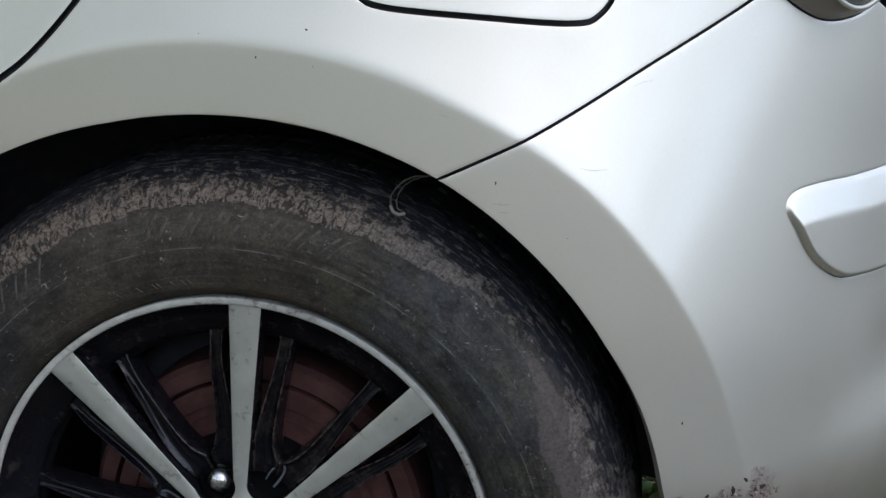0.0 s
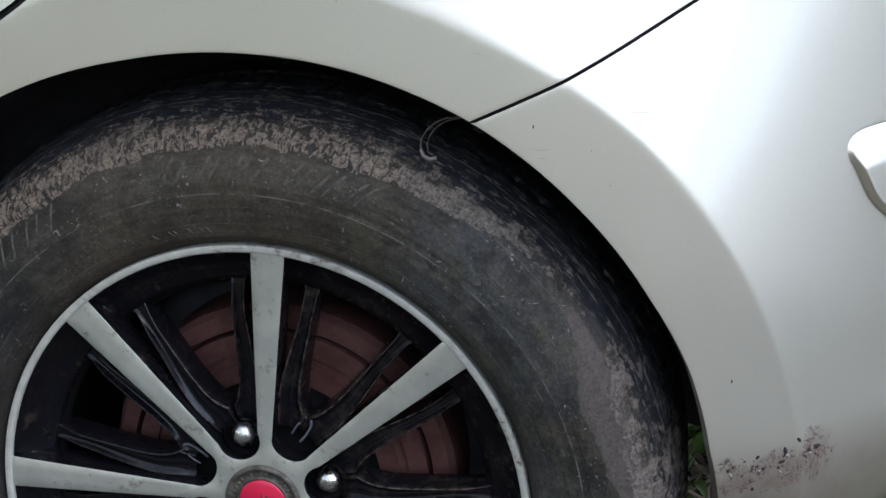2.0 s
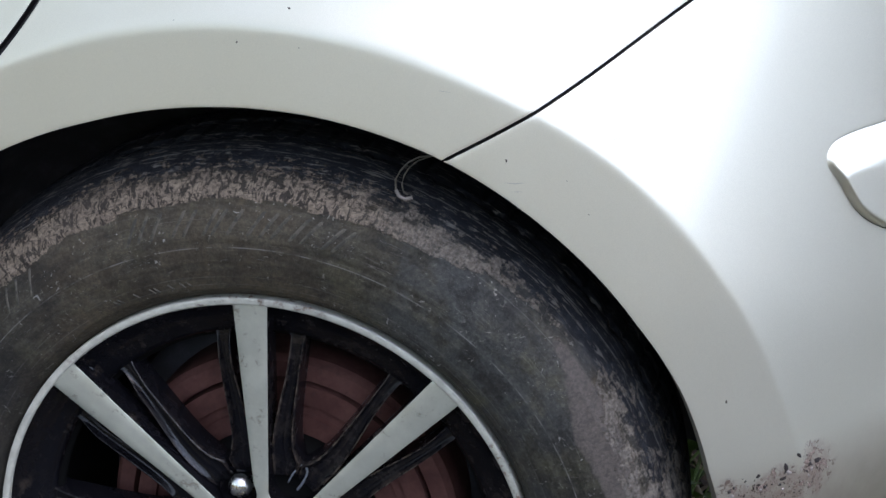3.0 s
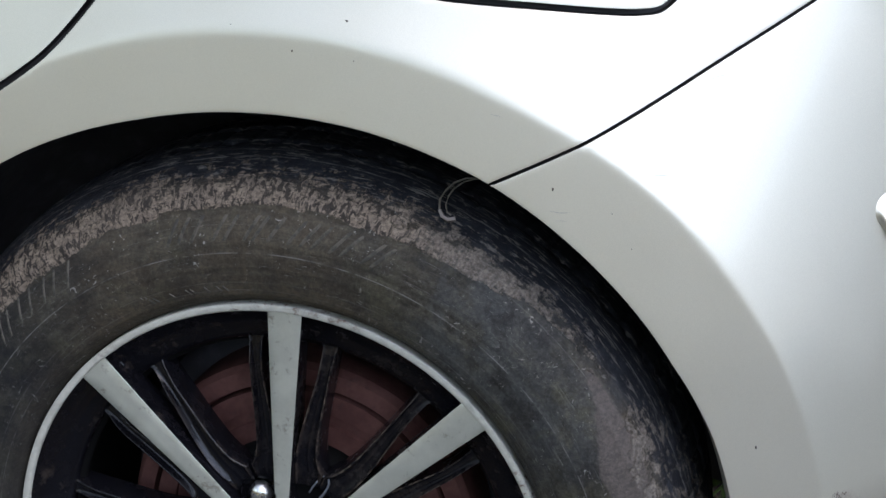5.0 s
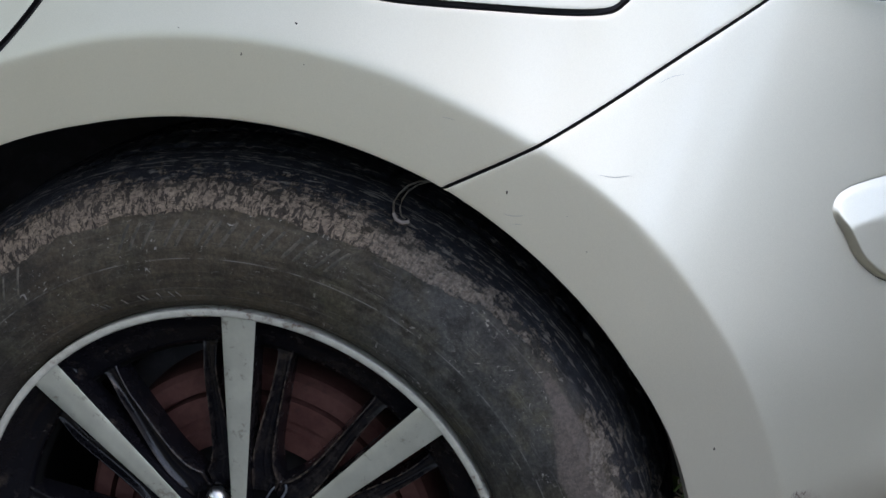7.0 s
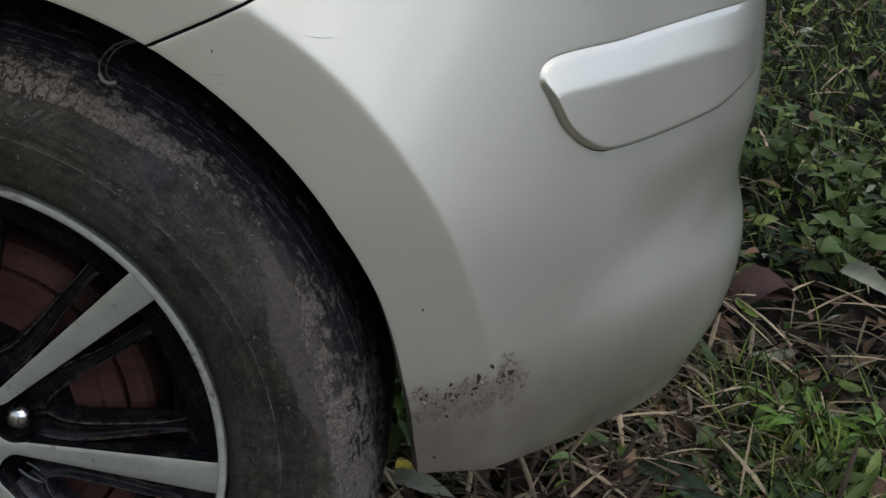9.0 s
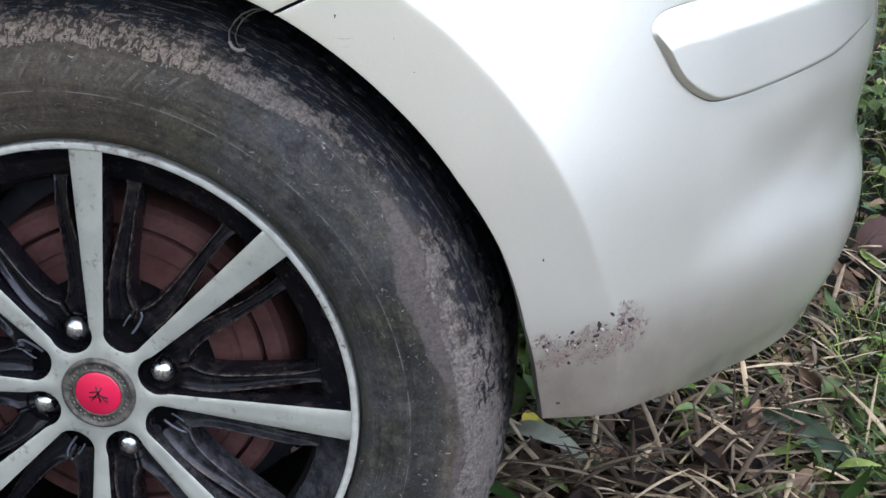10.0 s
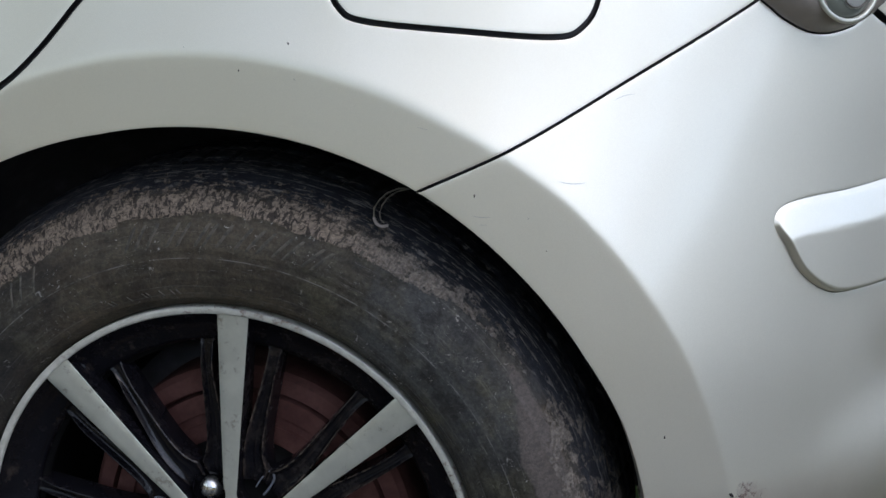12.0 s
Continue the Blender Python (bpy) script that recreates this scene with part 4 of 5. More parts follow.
TYRE_PROFILE = [(0.2130, 0.0070), (0.2150, 0.0010), (0.2185, -0.0050), (0.2240, -0.0095), (0.2300, -0.0122), (0.2360, -0.0140), (0.2420, -0.0155),
                (0.2500, -0.0172), (0.2600, -0.0182), (0.2700, -0.0180), (0.2800, -0.0160), (0.2880, -0.0130), (0.2950, -0.0090), (0.3010, -0.0040),
                (0.3060, 0.0020), (0.3105, 0.0090), (0.3145, 0.0170), (0.3180, 0.0260), (0.3210, 0.0360), (0.3235, 0.0500), (0.3250, 0.0700),
                (0.3260, 0.0950), (0.3255, 0.1250), (0.3240, 0.1500), (0.3180, 0.1750), (0.3050, 0.1950), (0.2600, 0.2150), (0.2150, 0.1980)]


def tyre():
    pr = np.array(TYRE_PROFILE)
    s = np.concatenate([[0], np.cumsum(np.hypot(*np.diff(pr, axis=0).T))])
    near = s[24]
    ss = np.concatenate([np.arange(0, near, 0.0021), np.linspace(near, s[-1], 10)])
    rr, yy = np.interp(ss, s, pr[:, 0]), np.interp(ss, s, pr[:, 1])
    k = np.ones(5) / 5
    rr[3:-3], yy[3:-3] = np.convolve(rr, k, 'same')[3:-3], np.convolve(yy, k, 'same')[3:-3]
    tr, ty = np.gradient(rr), np.gradient(yy)
    ln = np.hypot(tr, ty)
    nr, ny = -ty / ln, tr / ln
    out = np.where(nr * (rr - 0.27) + ny * (yy - 0.09) > 0, 1, -1)
    nr, ny = nr * out, ny * out
    n = 840
    verts, mud, film, arc, rad, cake = [], [], [], [], [], []
    for i in range(n):
        a = 2 * math.pi * i / n
        deg = math.degrees(a)
        deg = deg - 360 if deg > 180 else deg
        c, sn = math.cos(a), math.sin(a)
        low = ease(44, 24, deg) if deg > -120 else 0.6         # the lower rear is caked further inwards
        mid = ease(66, 52, deg) * ease(34, 44, deg)            # a cleaner stretch between
        upper = ease(46, 66, deg)
        for r, y, ur, uy, ss_i in zip(rr, yy, nr, ny, ss):
            d = 0.0
            outer = y < 0.12
            # moulded rings on the sidewall
            if outer and r < 0.31:
                for rc, w, h in ((0.2225, 0.0016, 0.0009), (0.2455, 0.0012, 0.0008), (0.2590, 0.0010, -0.0006), (0.2905, 0.0013, 0.0009)):
                    d += h * math.exp(-((r - rc) / w) ** 2)
            # tread blocks and grooves
            if r > 0.309 and y < 0.16:
                ph = (i * 84 / n + (0.5 if y > 0.05 else 0.0) + 4.0 * y) % 1.0
                cut = ease(0.0, 0.06, ph) * ease(0.24, 0.16, ph)
                d -= 0.0018 * cut * ease(0.3195, 0.3235, r)
                for yc, deep in ((0.046, 0.0016), (0.085, 0.005), (0.124, 0.006)):
                    d -= deep * math.exp(-((y - yc) / 0.004) ** 4)
            big = noise.noise(Vector((c * r * 22, y * 22, sn * r * 22)))
            small = noise.noise(Vector((c * r * 120, y * 120, sn * r * 120)))
            m = 0.0
            if outer:
                inner_edge = 0.2965 - 0.0080 * upper - 0.006 * ease(100, 128, deg) - 0.003 * low - 0.006 * low * ease(30, 22, deg) * ease(2, 14, deg) + 0.005 * big + 0.002 * small
                outer_edge = 0.3150 + 0.006 * low + 0.004 * big
                m = ease(inner_edge - 0.0015 - 0.006 * low, inner_edge + 0.003 + 0.006 * low, r) * (1.0 - (0.75 - 0.3 * low) * ease(inner_edge + 0.004, outer_edge + 0.006, r)) * ease(0.1, 0.05, y)
                m *= 0.92 * upper * (0.82 + 0.18 * ease(66, 84, deg)) + (0.68 + 0.24 * ease(20, 8, deg) + 0.25 * big) * low * (1 - upper) + 0.50 * mid
                m *= 0.92 + 0.25 * small
            fl = 0.0
            if outer:
                fl = 0.72 * ease(52, 88, deg) * ease(150, 112, deg) * ease(0.33, 0.30, r) * (0.8 + 0.5 * big)
                fl += 0.45 * ease(0.2360, 0.2230, r) * (0.7 + 0.6 * big) * (0.4 + 0.6 * upper)
                fl += 0.85 * low * ease(0.272, 0.290, r) * (0.75 + 0.6 * big) + 0.10
            d += 0.0013 * max(0.0, m) * (1 + 1.2 * small)
            r2, y2 = r + ur * d, y + uy * d
            z = max(0.0005, W + r2 * sn)
            verts.append((r2 * c, y2, z))
            mud.append(min(1.0, max(0.0, m)))
            arc.append(a * 0.28 if deg > -135 and deg >= 0 else (a - 2 * math.pi) * 0.28 if deg > -135 else a * 0.28)
            rad.append(ss_i)
            film.append(min(1.0, max(0.0, fl)))
            r_in = float(np.interp(deg, (-70, -40, 0, 9, 14, 26, 33, 40, 48), (0.289, 0.284, 0.291, 0.286, 0.276, 0.2735, 0.283, 0.296, 0.306)))
            near_it = ease(58, 50, deg) * ease(-75, -60, deg) if outer else 0.0
            cake.append(near_it * min(1.0, max(0.0, 0.5 + (r - r_in) / 0.012 + 0.35 * big + 0.12 * small)) * (1 - 0.7 * ease(0.294, 0.304, r)))
    kk = len(rr)
    faces = [(i * kk + j, ((i + 1) % n) * kk + j, ((i + 1) % n) * kk + j + 1, i * kk + j + 1) for i in range(n) for j in range(kk - 1)]
    return make("tyre", verts, faces, RUBBER, wheel, "worn black tyre with dried brown mud on its shoulder", attrs={"mud": mud, "film": film, "arc": arc, "rad": rad, "cake": cake})


tyre()


MOULDING = Mat("dusty_moulding", (0.07, 0.064, 0.054), 0.8)
MOULDING.put("Base Color", MOULDING.mix(MOULDING.ramp(MOULDING.noise(120, 6.0, 0.7), 0.42, 0.58), (0.040, 0.037, 0.029), (0.088, 0.078, 0.061)))
MOULDING = MOULDING.m


def raised_mark(angle, r0=0.2650, tall=0.0185, lean=2.6, wide=0.0017):
    """One worn moulded stroke on the sidewall: a low slanted bar with soft ends."""
    radii, depths = [p[0] for p in TYRE_PROFILE[7:13]], [p[1] for p in TYRE_PROFILE[7:13]]
    verts, faces, n = [], [], 9
    for i in range(n + 1):
        f = i / n
        r, t = r0 + tall * f, radians(angle + lean * (0.5 - f))
        y = float(np.interp(r, radii, depths))
        up = 0.0005 * ease(0.0, 0.2, f) * ease(1.0, 0.8, f)
        for e, h in ((-1.0, -0.0003), (-0.6, up), (0.6, up), (1.0, -0.0003)):
            a = t + e * wide / r
            verts.append((r * math.cos(a), y - h, W + r * math.sin(a)))
    for i in range(n):
        for q in range(3):
            k = i * 4 + q
            faces.append((k, k + 4, k + 5, k + 1))
    make("raised_mark", verts, faces, MOULDING, wheel)


for angle in (72.0, 73.6, 77.0, 78.8, 81.6, 83.4, 85.4, 88.6, 91.0, 92.4, 95.6, 97.4, 101.0, 103.2, 105.0):
    raised_mark(angle)
for angle in (124.0, 127.0, 129.2, 132.5, 135.0, 138.0, 140.0):
    raised_mark(angle, wide=0.0013)
for angle in (98, 99.3, 101.6, 104.4, 105.3, 108.6, 112, 112.9):          # small worn moulding near the rim
    t0, t1 = radians(angle), radians(angle + 0.8)
    v, f = tube([(0.2255 * math.cos(t0), -0.0104, W + 0.2255 * math.sin(t0)), (0.2300 * math.cos(t1), -0.0124, W + 0.2300 * math.sin(t1))], 0.0006, 6)
    make("small_mark", v, f, MOULDING, wheel)
lathe("rim_lip", [(0.2068, 0.010), (0.2068, 0.0000), (0.2071, -0.0007), (0.2078, -0.0010), (0.2117, -0.0015), (0.2124, -0.0010), (0.2126, 0.0002), (0.2126, 0.010)],
      LIP, wheel, "bare alloy rim lip, scraped and rust-spotted", n=240)


def face_y(r):
    return 0.0105 * (1 - min(1.0, r / 0.207)) ** 1.1


def pocket(k, lug):
    """The opening between the bright spokes k and k + 1, in the plane of the wheel."""
    a, b = SPOKES[k], SPOKES[(k + 1) % 8]
    b += 360 * round((a - 45 - b) / 360)
    centre, half = (a + b) / 2, radians((a - b) / 2)
    cx, rx = (0.0525, 0.0158) if lug else (0.0555, 0.0130)
    left = []
    for r in np.linspace(0.2064, 0.058, 30):
        w = 0.0058 + 0.0072 * (r - 0.058) / 0.1484
        left.append((r, half - math.asin(w / r)))
    upper = [(r * math.cos(o), r * math.sin(o)) for r, o in left]
    ry = upper[-1][1] * 0.97
    arc = [(cx + rx * math.cos(t), ry * math.sin(t)) for t in np.linspace(1.70, 2 * math.pi - 1.70, 28)]
    loop = upper + arc + [(x, -y) for x, y in reversed(upper)]
    rim_arc = [(0.2064 * math.cos(t), 0.2064 * math.sin(t)) for t in np.linspace(-left[0][1], left[0][1], 24)][1:-1]
    loop = loop + rim_arc
    c, s = math.cos(radians(centre)), math.sin(radians(centre))
    return [(x * c - y * s, x * s + y * c) for x, y in loop]


def wheel_face():
    """The bright machined faces: eight spokes and the web round the hub."""
    pockets = [pocket(k, k % 2 == 1) for k in range(8)]
    ring_out = [(0.2074 * math.cos(t), 0.2074 * math.sin(t)) for t in np.linspace(0, 2 * math.pi, 200)[:-1]]
    ring_in = [(0.0305 * math.cos(t), 0.0305 * math.sin(t)) for t in np.linspace(0, 2 * math.pi, 80)[:-1]]
    holes = [ring_in] + pockets
    soft = [inset(turned_left(h)[::-1], 0.0006) for h in pockets]
    inner = []
    for k in range(8):
        a = radians(SPOKES[k])
        for r in np.arange(0.062, 0.204, 0.006):
            for e in (-0.003, 0.0, 0.003):
                inner.append((r * math.cos(a) - e * math.sin(a), r * math.sin(a) + e * math.cos(a)))
    v, f = triangulate(ring_out, holes, np.concatenate([*soft, np.array(inner)]))
    border = np.zeros(len(v), bool)
    for h in pockets:
        border |= nearest(h, v) < 1e-5
    rad = np.hypot(v[:, 0], v[:, 1])
    pos = [(x, face_y(r) + (0.0004 if b else 0.0), W + z) for (x, z), r, b in zip(v, rad, border)]
    mid = v[f].mean(1)
    mr, ma = np.hypot(mid[:, 0], mid[:, 1]), np.degrees(np.arctan2(mid[:, 1], mid[:, 0]))
    which = np.round((PHASE - ma) / 45).astype(int) % 8
    for k in range(9):
        sel = f[(mr > 0.066) & (which == k)] if k < 8 else f[mr <= 0.066]
        used = np.unique(sel)
        back = {int(u): i for i, u in enumerate(used)}
        make("spoke" if k < 8 else "hub_web", [pos[u] for u in used], [tuple(back[int(t)] for t in tri) for tri in sel], ALLOY, wheel)
    # black walls of the pockets
    for h in pockets:
        h = turned_left(h)
        n = len(h)
        verts, faces = [], []
        for x, z in h:
            r = math.hypot(x, z)
            y = face_y(r)
            deep = 0.020 - 0.006 * ease(0.08, 0.19, r)
            verts += [(x, y + 0.0009, W + z), (x, y + 0.004, W + z), (x, y + deep, W + z)]
        for k in range(n):
            m = (k + 1) % n
            r = math.hypot(*h[k])
            if r > 0.2058:
                continue
            for j in range(2):
                faces.append((k * 3 + j, m * 3 + j, m * 3 + j + 1, k * 3 + j + 1))
        make("pocket_wall", verts, faces, GLOSS, wheel)


wheel_face()


def rib(angle0, r0, y0, angle1, r1, y1, w0, w1, depth, name="rib"):
    """A rounded black leg from the hub out to the rim's well."""
    verts, faces, n = [], [], 14
    sect = [(-1.0, 1.0), (-0.97, 0.22), (-0.72, 0.02), (-0.35, 0.03), (0.0, 0.11), (0.35, 0.03), (0.72, 0.02), (0.97, 0.22), (1.0, 1.0)]
    for i in range(n + 1):
        t = i / n
        r = r0 + (r1 - r0) * t
        a = radians(angle0 + (angle1 - angle0) * (t ** 0.85))
        y = y0 + (y1 - y0) * t ** 1.4
        w = w0 + (w1 - w0) * t + 0.006 * (max(0.0, t - 0.80) / 0.20) ** 2
        for e, h in sect:
            x, z = r * math.cos(a) - e * w * math.sin(a), r * math.sin(a) + e * w * math.cos(a)
            verts.append((x, y + h * depth, W + z))
    k = len(sect)
    for i in range(n):
        for j in range(k - 1):
            faces.append((i * k + j, i * k + j + 1, (i + 1) * k + j + 1, (i + 1) * k + j))
    return make(name, verts, faces, GLOSS, wheel)


def leg(spoke_angle, sg):
    """The slim black leg that parts from a bright spoke, leaving a slit: two raised edges, a groove between, walls on both sides."""
    sect = [(0.0, 0.026, 1), (0.0, 0.0060, 0), (0.02, 0.0034, 0), (0.055, 0.0012, 0), (0.09, 0.0016, 0), (0.13, 0.0062, 0), (0.44, 0.0080, 0), (0.50, 0.0066, 0), (0.56, 0.0080, 0),
            (0.76, 0.0066, 0), (0.86, 0.0018, 0), (0.90, 0.0010, 0), (0.94, 0.0034, 0), (1.0, 0.0080, 0), (1.0, 0.027, 1)]
    dusty = [0, 0, 0.3, 1, 0.7, 0, 0, 0.12, 0, 0, 0.3, 1, 0.3, 0, 0]
    a = radians(spoke_angle)
    ca, sa = math.cos(a), math.sin(a)
    verts, faces, ridge, n = [], [], [], 44
    for i in range(n + 1):
        t = i / n
        r = 0.060 + 0.1375 * t
        edge = 0.0052 + 0.0072 * (r - 0.058) / 0.1484
        slit = 0.0125 * ease(0.16, 0.80, t) * (1 - ease(0.84, 0.93, t))
        inner = edge + slit
        outer = 0.0195 + 0.0185 * t + 0.016 * math.exp(-max(0.0, r - 0.066) / 0.012) + 0.016 * (max(0.0, t - 0.80) / 0.20) ** 2.2
        outer = min(outer, r * math.tan(radians(22.7)))
        y = 0.0105 + 0.0050 * t + 0.004 * math.exp(-t * 9)
        flat = 1 - 0.85 * math.exp(-t * 7)                 # the edges die away towards the hub
        flat *= 1 - ease(0.66, 0.90, t)
        for (e, h, wall), dust in zip(sect, dusty):
            q = inner + (outer - inner) * e
            hh = h if wall else 0.0085 + (h - 0.0085) * flat
            verts.append((r * ca - sg * q * sa, y + hh, W + r * sa + sg * q * ca))
            ridge.append(dust * flat)
    k = len(sect)
    for i in range(n):
        for j in range(k - 1):
            q = (i * k + j, i * k + j + 1, (i + 1) * k + j + 1, (i + 1) * k + j)
            faces.append(q if sg < 0 else q[::-1])
    return make("leg", verts, faces, GLOSS, wheel, attrs={"ridge": ridge})


for k in range(8):
    a = SPOKES[k]
    for sg in (-1, 1):
        leg(a, sg)
    # narrow bar right behind the bright face
    rib(a, 0.06, 0.016, a, 0.196, 0.010, 0.0058, 0.0098, 0.020, "spoke_back")

lathe("rim_shoulder", [(0.2066, 0.0024), (0.2043, 0.0044), (0.1990, 0.0105), (0.1905, 0.0160), (0.1835, 0.0190), (0.1800, 0.0215), (0.1786, 0.0250), (0.1790, 0.036)], GLOSS, wheel,
      "dusty black shoulder inside the rim", n=160)

# bowl of the hub behind the faces, its shade in the black, with the nuts' seats
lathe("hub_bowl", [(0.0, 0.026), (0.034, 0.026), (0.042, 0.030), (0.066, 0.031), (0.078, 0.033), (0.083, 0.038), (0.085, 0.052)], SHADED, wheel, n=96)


def wheel_nut(angle):
    c, s = 0.0535 * math.cos(radians(angle)), 0.0535 * math.sin(radians(angle))
    lathe("nut_seat", [(0.0156, 0.016), (0.0152, 0.028), (0.0120, 0.0300), (0.0, 0.0300)], GLOSS, wheel, n=32, centre=(c, 0, W + s))
    verts, faces = [], []
    rings = [(0.0098, 0.031, 6), (0.0098, 0.0205, 6), (0.0092, 0.0178, 0), (0.0080, 0.0152, 0), (0.0058, 0.0131, 0), (0.0030, 0.0120, 0), (0.0, 0.0117, 0)]
    n = 36
    for r, y, hexa in rings:
        for i in range(n):
            t = 2 * math.pi * i / n
            rr = r * (math.cos(math.pi / 6) / math.cos((t % (math.pi / 3)) - math.pi / 6) * 0.5 + 0.5) if hexa else r
            verts.append((c + rr * math.cos(t), y, W + s + rr * math.sin(t)))
    for j in range(len(rings) - 1):
        for i in range(n):
            m = (i + 1) % n
            faces.append((j * n + i, j * n + m, (j + 1) * n + m, (j + 1) * n + i))
    make("wheel_nut", verts, faces, LUG, wheel, "domed chrome wheel nut")


for k in range(4):
    wheel_nut(PHASE + 22.5 - 90 * k)

# centre cap: dirty ring with worn marks, red disc with a dark emblem
lathe("cap_ring", [(0.0308, 0.014), (0.0306, 0.0068), (0.0292, 0.0052), (0.0275, 0.0052), (0.0265, 0.0064), (0.0215, 0.0072), (0.0205, 0.0062), (0.0192, 0.0060), (0.0185, 0.0075), (0.0, 0.0078)],
      CAP_RING, wheel, "worn dark ring of the centre cap", n=96)
lathe("cap_disc", [(0.0190, 0.0085), (0.0188, 0.0062), (0.0180, 0.0056), (0.0, 0.0052)], RED, wheel, "bright red centre disc with a dark emblem", n=64)


def cap_marks():
    verts, faces = [], []

    def bar(x0, z0, x1, z1, w, y):
        d = math.hypot(x1 - x0, z1 - z0)
        ex, ez = -(z1 - z0) / d * w, (x1 - x0) / d * w
        k = len(verts)
        for h in (y, y - 0.0006):
            for x, z, sg in ((x0, z0, 1), (x0, z0, -1), (x1, z1, -1), (x1, z1, 1)):
                verts.append((x + ex * sg, h, W + z + ez * sg))
        faces.extend([(k + 4, k + 5, k + 6, k + 7), (k, k + 1, k + 5, k + 4), (k + 1, k + 2, k + 6, k + 5), (k + 2, k + 3, k + 7, k + 6), (k + 3, k, k + 4, k + 7)])

    for x0, z0, x1, z1 in ((-0.005, -0.006, 0.004, 0.006), (-0.007, 0.001, 0.002, 0.003), (-0.001, 0.007, 0.002, -0.007), (0.000, 0.000, 0.008, -0.003),
                           (0.003, -0.002, 0.008, -0.007), (-0.007, -0.003, 0.000, -0.002)):
        bar(x0, z0, x1, z1, 0.0006, 0.0054)
    make("emblem", list(verts), list(faces), CAP_MARK, wheel)
    verts.clear()
    faces.clear()
    for k in range(34):
        if k % 6 == 5:
            continue
        a = radians(10 + k * 10.3)
        bar(0.0222 * math.cos(a), 0.0222 * math.sin(a), 0.0252 * math.cos(a), 0.0252 * math.sin(a), 0.0007, 0.0070)
    tagged(make("ring_marks", list(verts), list(faces), CAP_RING, wheel), kind="stuff")


cap_marks()

def web_ridge(angle):
    """A small raised leaf on the floor of a pocket: a rounded outer edge and a short vein, with its glint in the
    colour.
    """
    c, sn = math.cos(radians(angle)), math.sin(radians(angle))
    for pts, r in ((((0.0555, -0.0040), (0.064, -0.0058), (0.0735, -0.0058), (0.0775, -0.0020), (0.0760, 0.0030)), 0.0010), (((0.0585, 0.0046), (0.0660, 0.0040), (0.0705, 0.0028)), 0.0007)):
        line = [(x * c - z * sn, 0.0198, W + x * sn + z * c) for x, z in smooth_line(pts, 0.002)]
        v, f = tube(line, r, 6)
        make("web_ridge", v, f, GLINT_EDGE, wheel)


for k in range(4):
    web_ridge(PHASE - 22.5 - 90 * k)

# brake drum behind the spokes
lathe("brake_drum", [(0.0, 0.052), (0.070, 0.052), (0.074, 0.055), (0.098, 0.0560), (0.0992, 0.0590), (0.1065, 0.0600), (0.1072, 0.0570), (0.1225, 0.0580), (0.1230, 0.073), (0.1262, 0.073),
                     (0.1268, 0.0585), (0.1395, 0.060), (0.1440, 0.066), (0.1450, 0.085), (0.1450, 0.14)], DRUM, wheel, "red-brown rusty brake drum", n=220, smooth=False)
lathe("backing_plate", [(0.145, 0.12), (0.165, 0.122), (0.166, 0.13)], BLACK, wheel, n=64)

# ---- the ground ----
def ground_height(x, y):
    near = ease(3.4, 2.0, math.hypot(x - 0.6, y - 0.8))
    return near * (0.014 * noise.noise(Vector((x * 2.3, y * 2.3, 3.1))) + 0.008 * noise.noise(Vector((x * 7.1, y * 7.1, 8.7)))) * ease(0.10, 0.45, math.hypot(x, (y - 0.09) * 0.8)) - 0.002


def ground():
    coords = np.concatenate([np.array([-400, -120, -40, -15, -7, -4]), np.arange(-2.6, 4.2, 0.06), np.array([5.5, 8, 15, 40, 120, 400])])
    n = len(coords)
    verts = [(x, y, ground_height(x, y)) for x in coords for y in coords]
    faces = [(i * n + j, (i + 1) * n + j, (i + 1) * n + j + 1, i * n + j + 1) for i in range(n - 1) for j in range(n - 1)]
    return tagged(make("ground", verts, faces, SOIL), "brown soil under grass and dry litter, darkened for the shade between blades, with added pale and grey ground on the unseen near side", "ground", kind="structure")


ground()


def unseen_trees():
    """An unseen wood added to close the place all round and shape reflections: a ragged belt of crowns with gaps of sky
    between.
    """
    rng = np.random.default_rng(77)
    verts, faces = [], []
    ico = [(math.cos(a) * math.cos(b), math.sin(a) * math.cos(b), math.sin(b)) for b in (-0.9, -0.3, 0.3, 0.9) for a in np.arange(8) * math.pi / 4 + b]
    for i in range(520):
        a = 2 * math.pi * (i + rng.uniform(-0.5, 0.5)) / 520
        r = rng.uniform(34, 46)
        top = 4.2 + 2.4 * noise.noise(Vector((math.cos(a) * 4, math.sin(a) * 4, 0.4))) + rng.uniform(-1.0, 1.0)
        for k in range(7):
            size = rng.uniform(0.7, 1.5)
            z = top * (1 - (k / 7) ** 1.3 * 0.95) + rng.normal(0, 0.4)
            cx, cy = r * math.cos(a) + rng.normal(0, 0.9), r * math.sin(a) + rng.normal(0, 0.9)
            n0 = len(verts)
            verts += [(cx + x * size * rng.uniform(0.6, 1.2), cy + y * size * rng.uniform(0.6, 1.2), max(-0.05, z + q * size * rng.uniform(0.6, 1.1))) for x, y, q in ico]
            for j in range(3):
                for m in range(8):
                    w = (m + 1) % 8
                    faces.append((n0 + j * 8 + m, n0 + j * 8 + w, n0 + j * 8 + 8 + w, n0 + j * 8 + 8 + m))
            faces.append(tuple(n0 + 24 + m for m in range(8)))
    return tagged(make("backdrop", verts, faces, HEDGE, smooth=False), "unseen far belt of green trees, added to shape the light and reflections on the car", "trees", kind="structure")


unseen_trees()


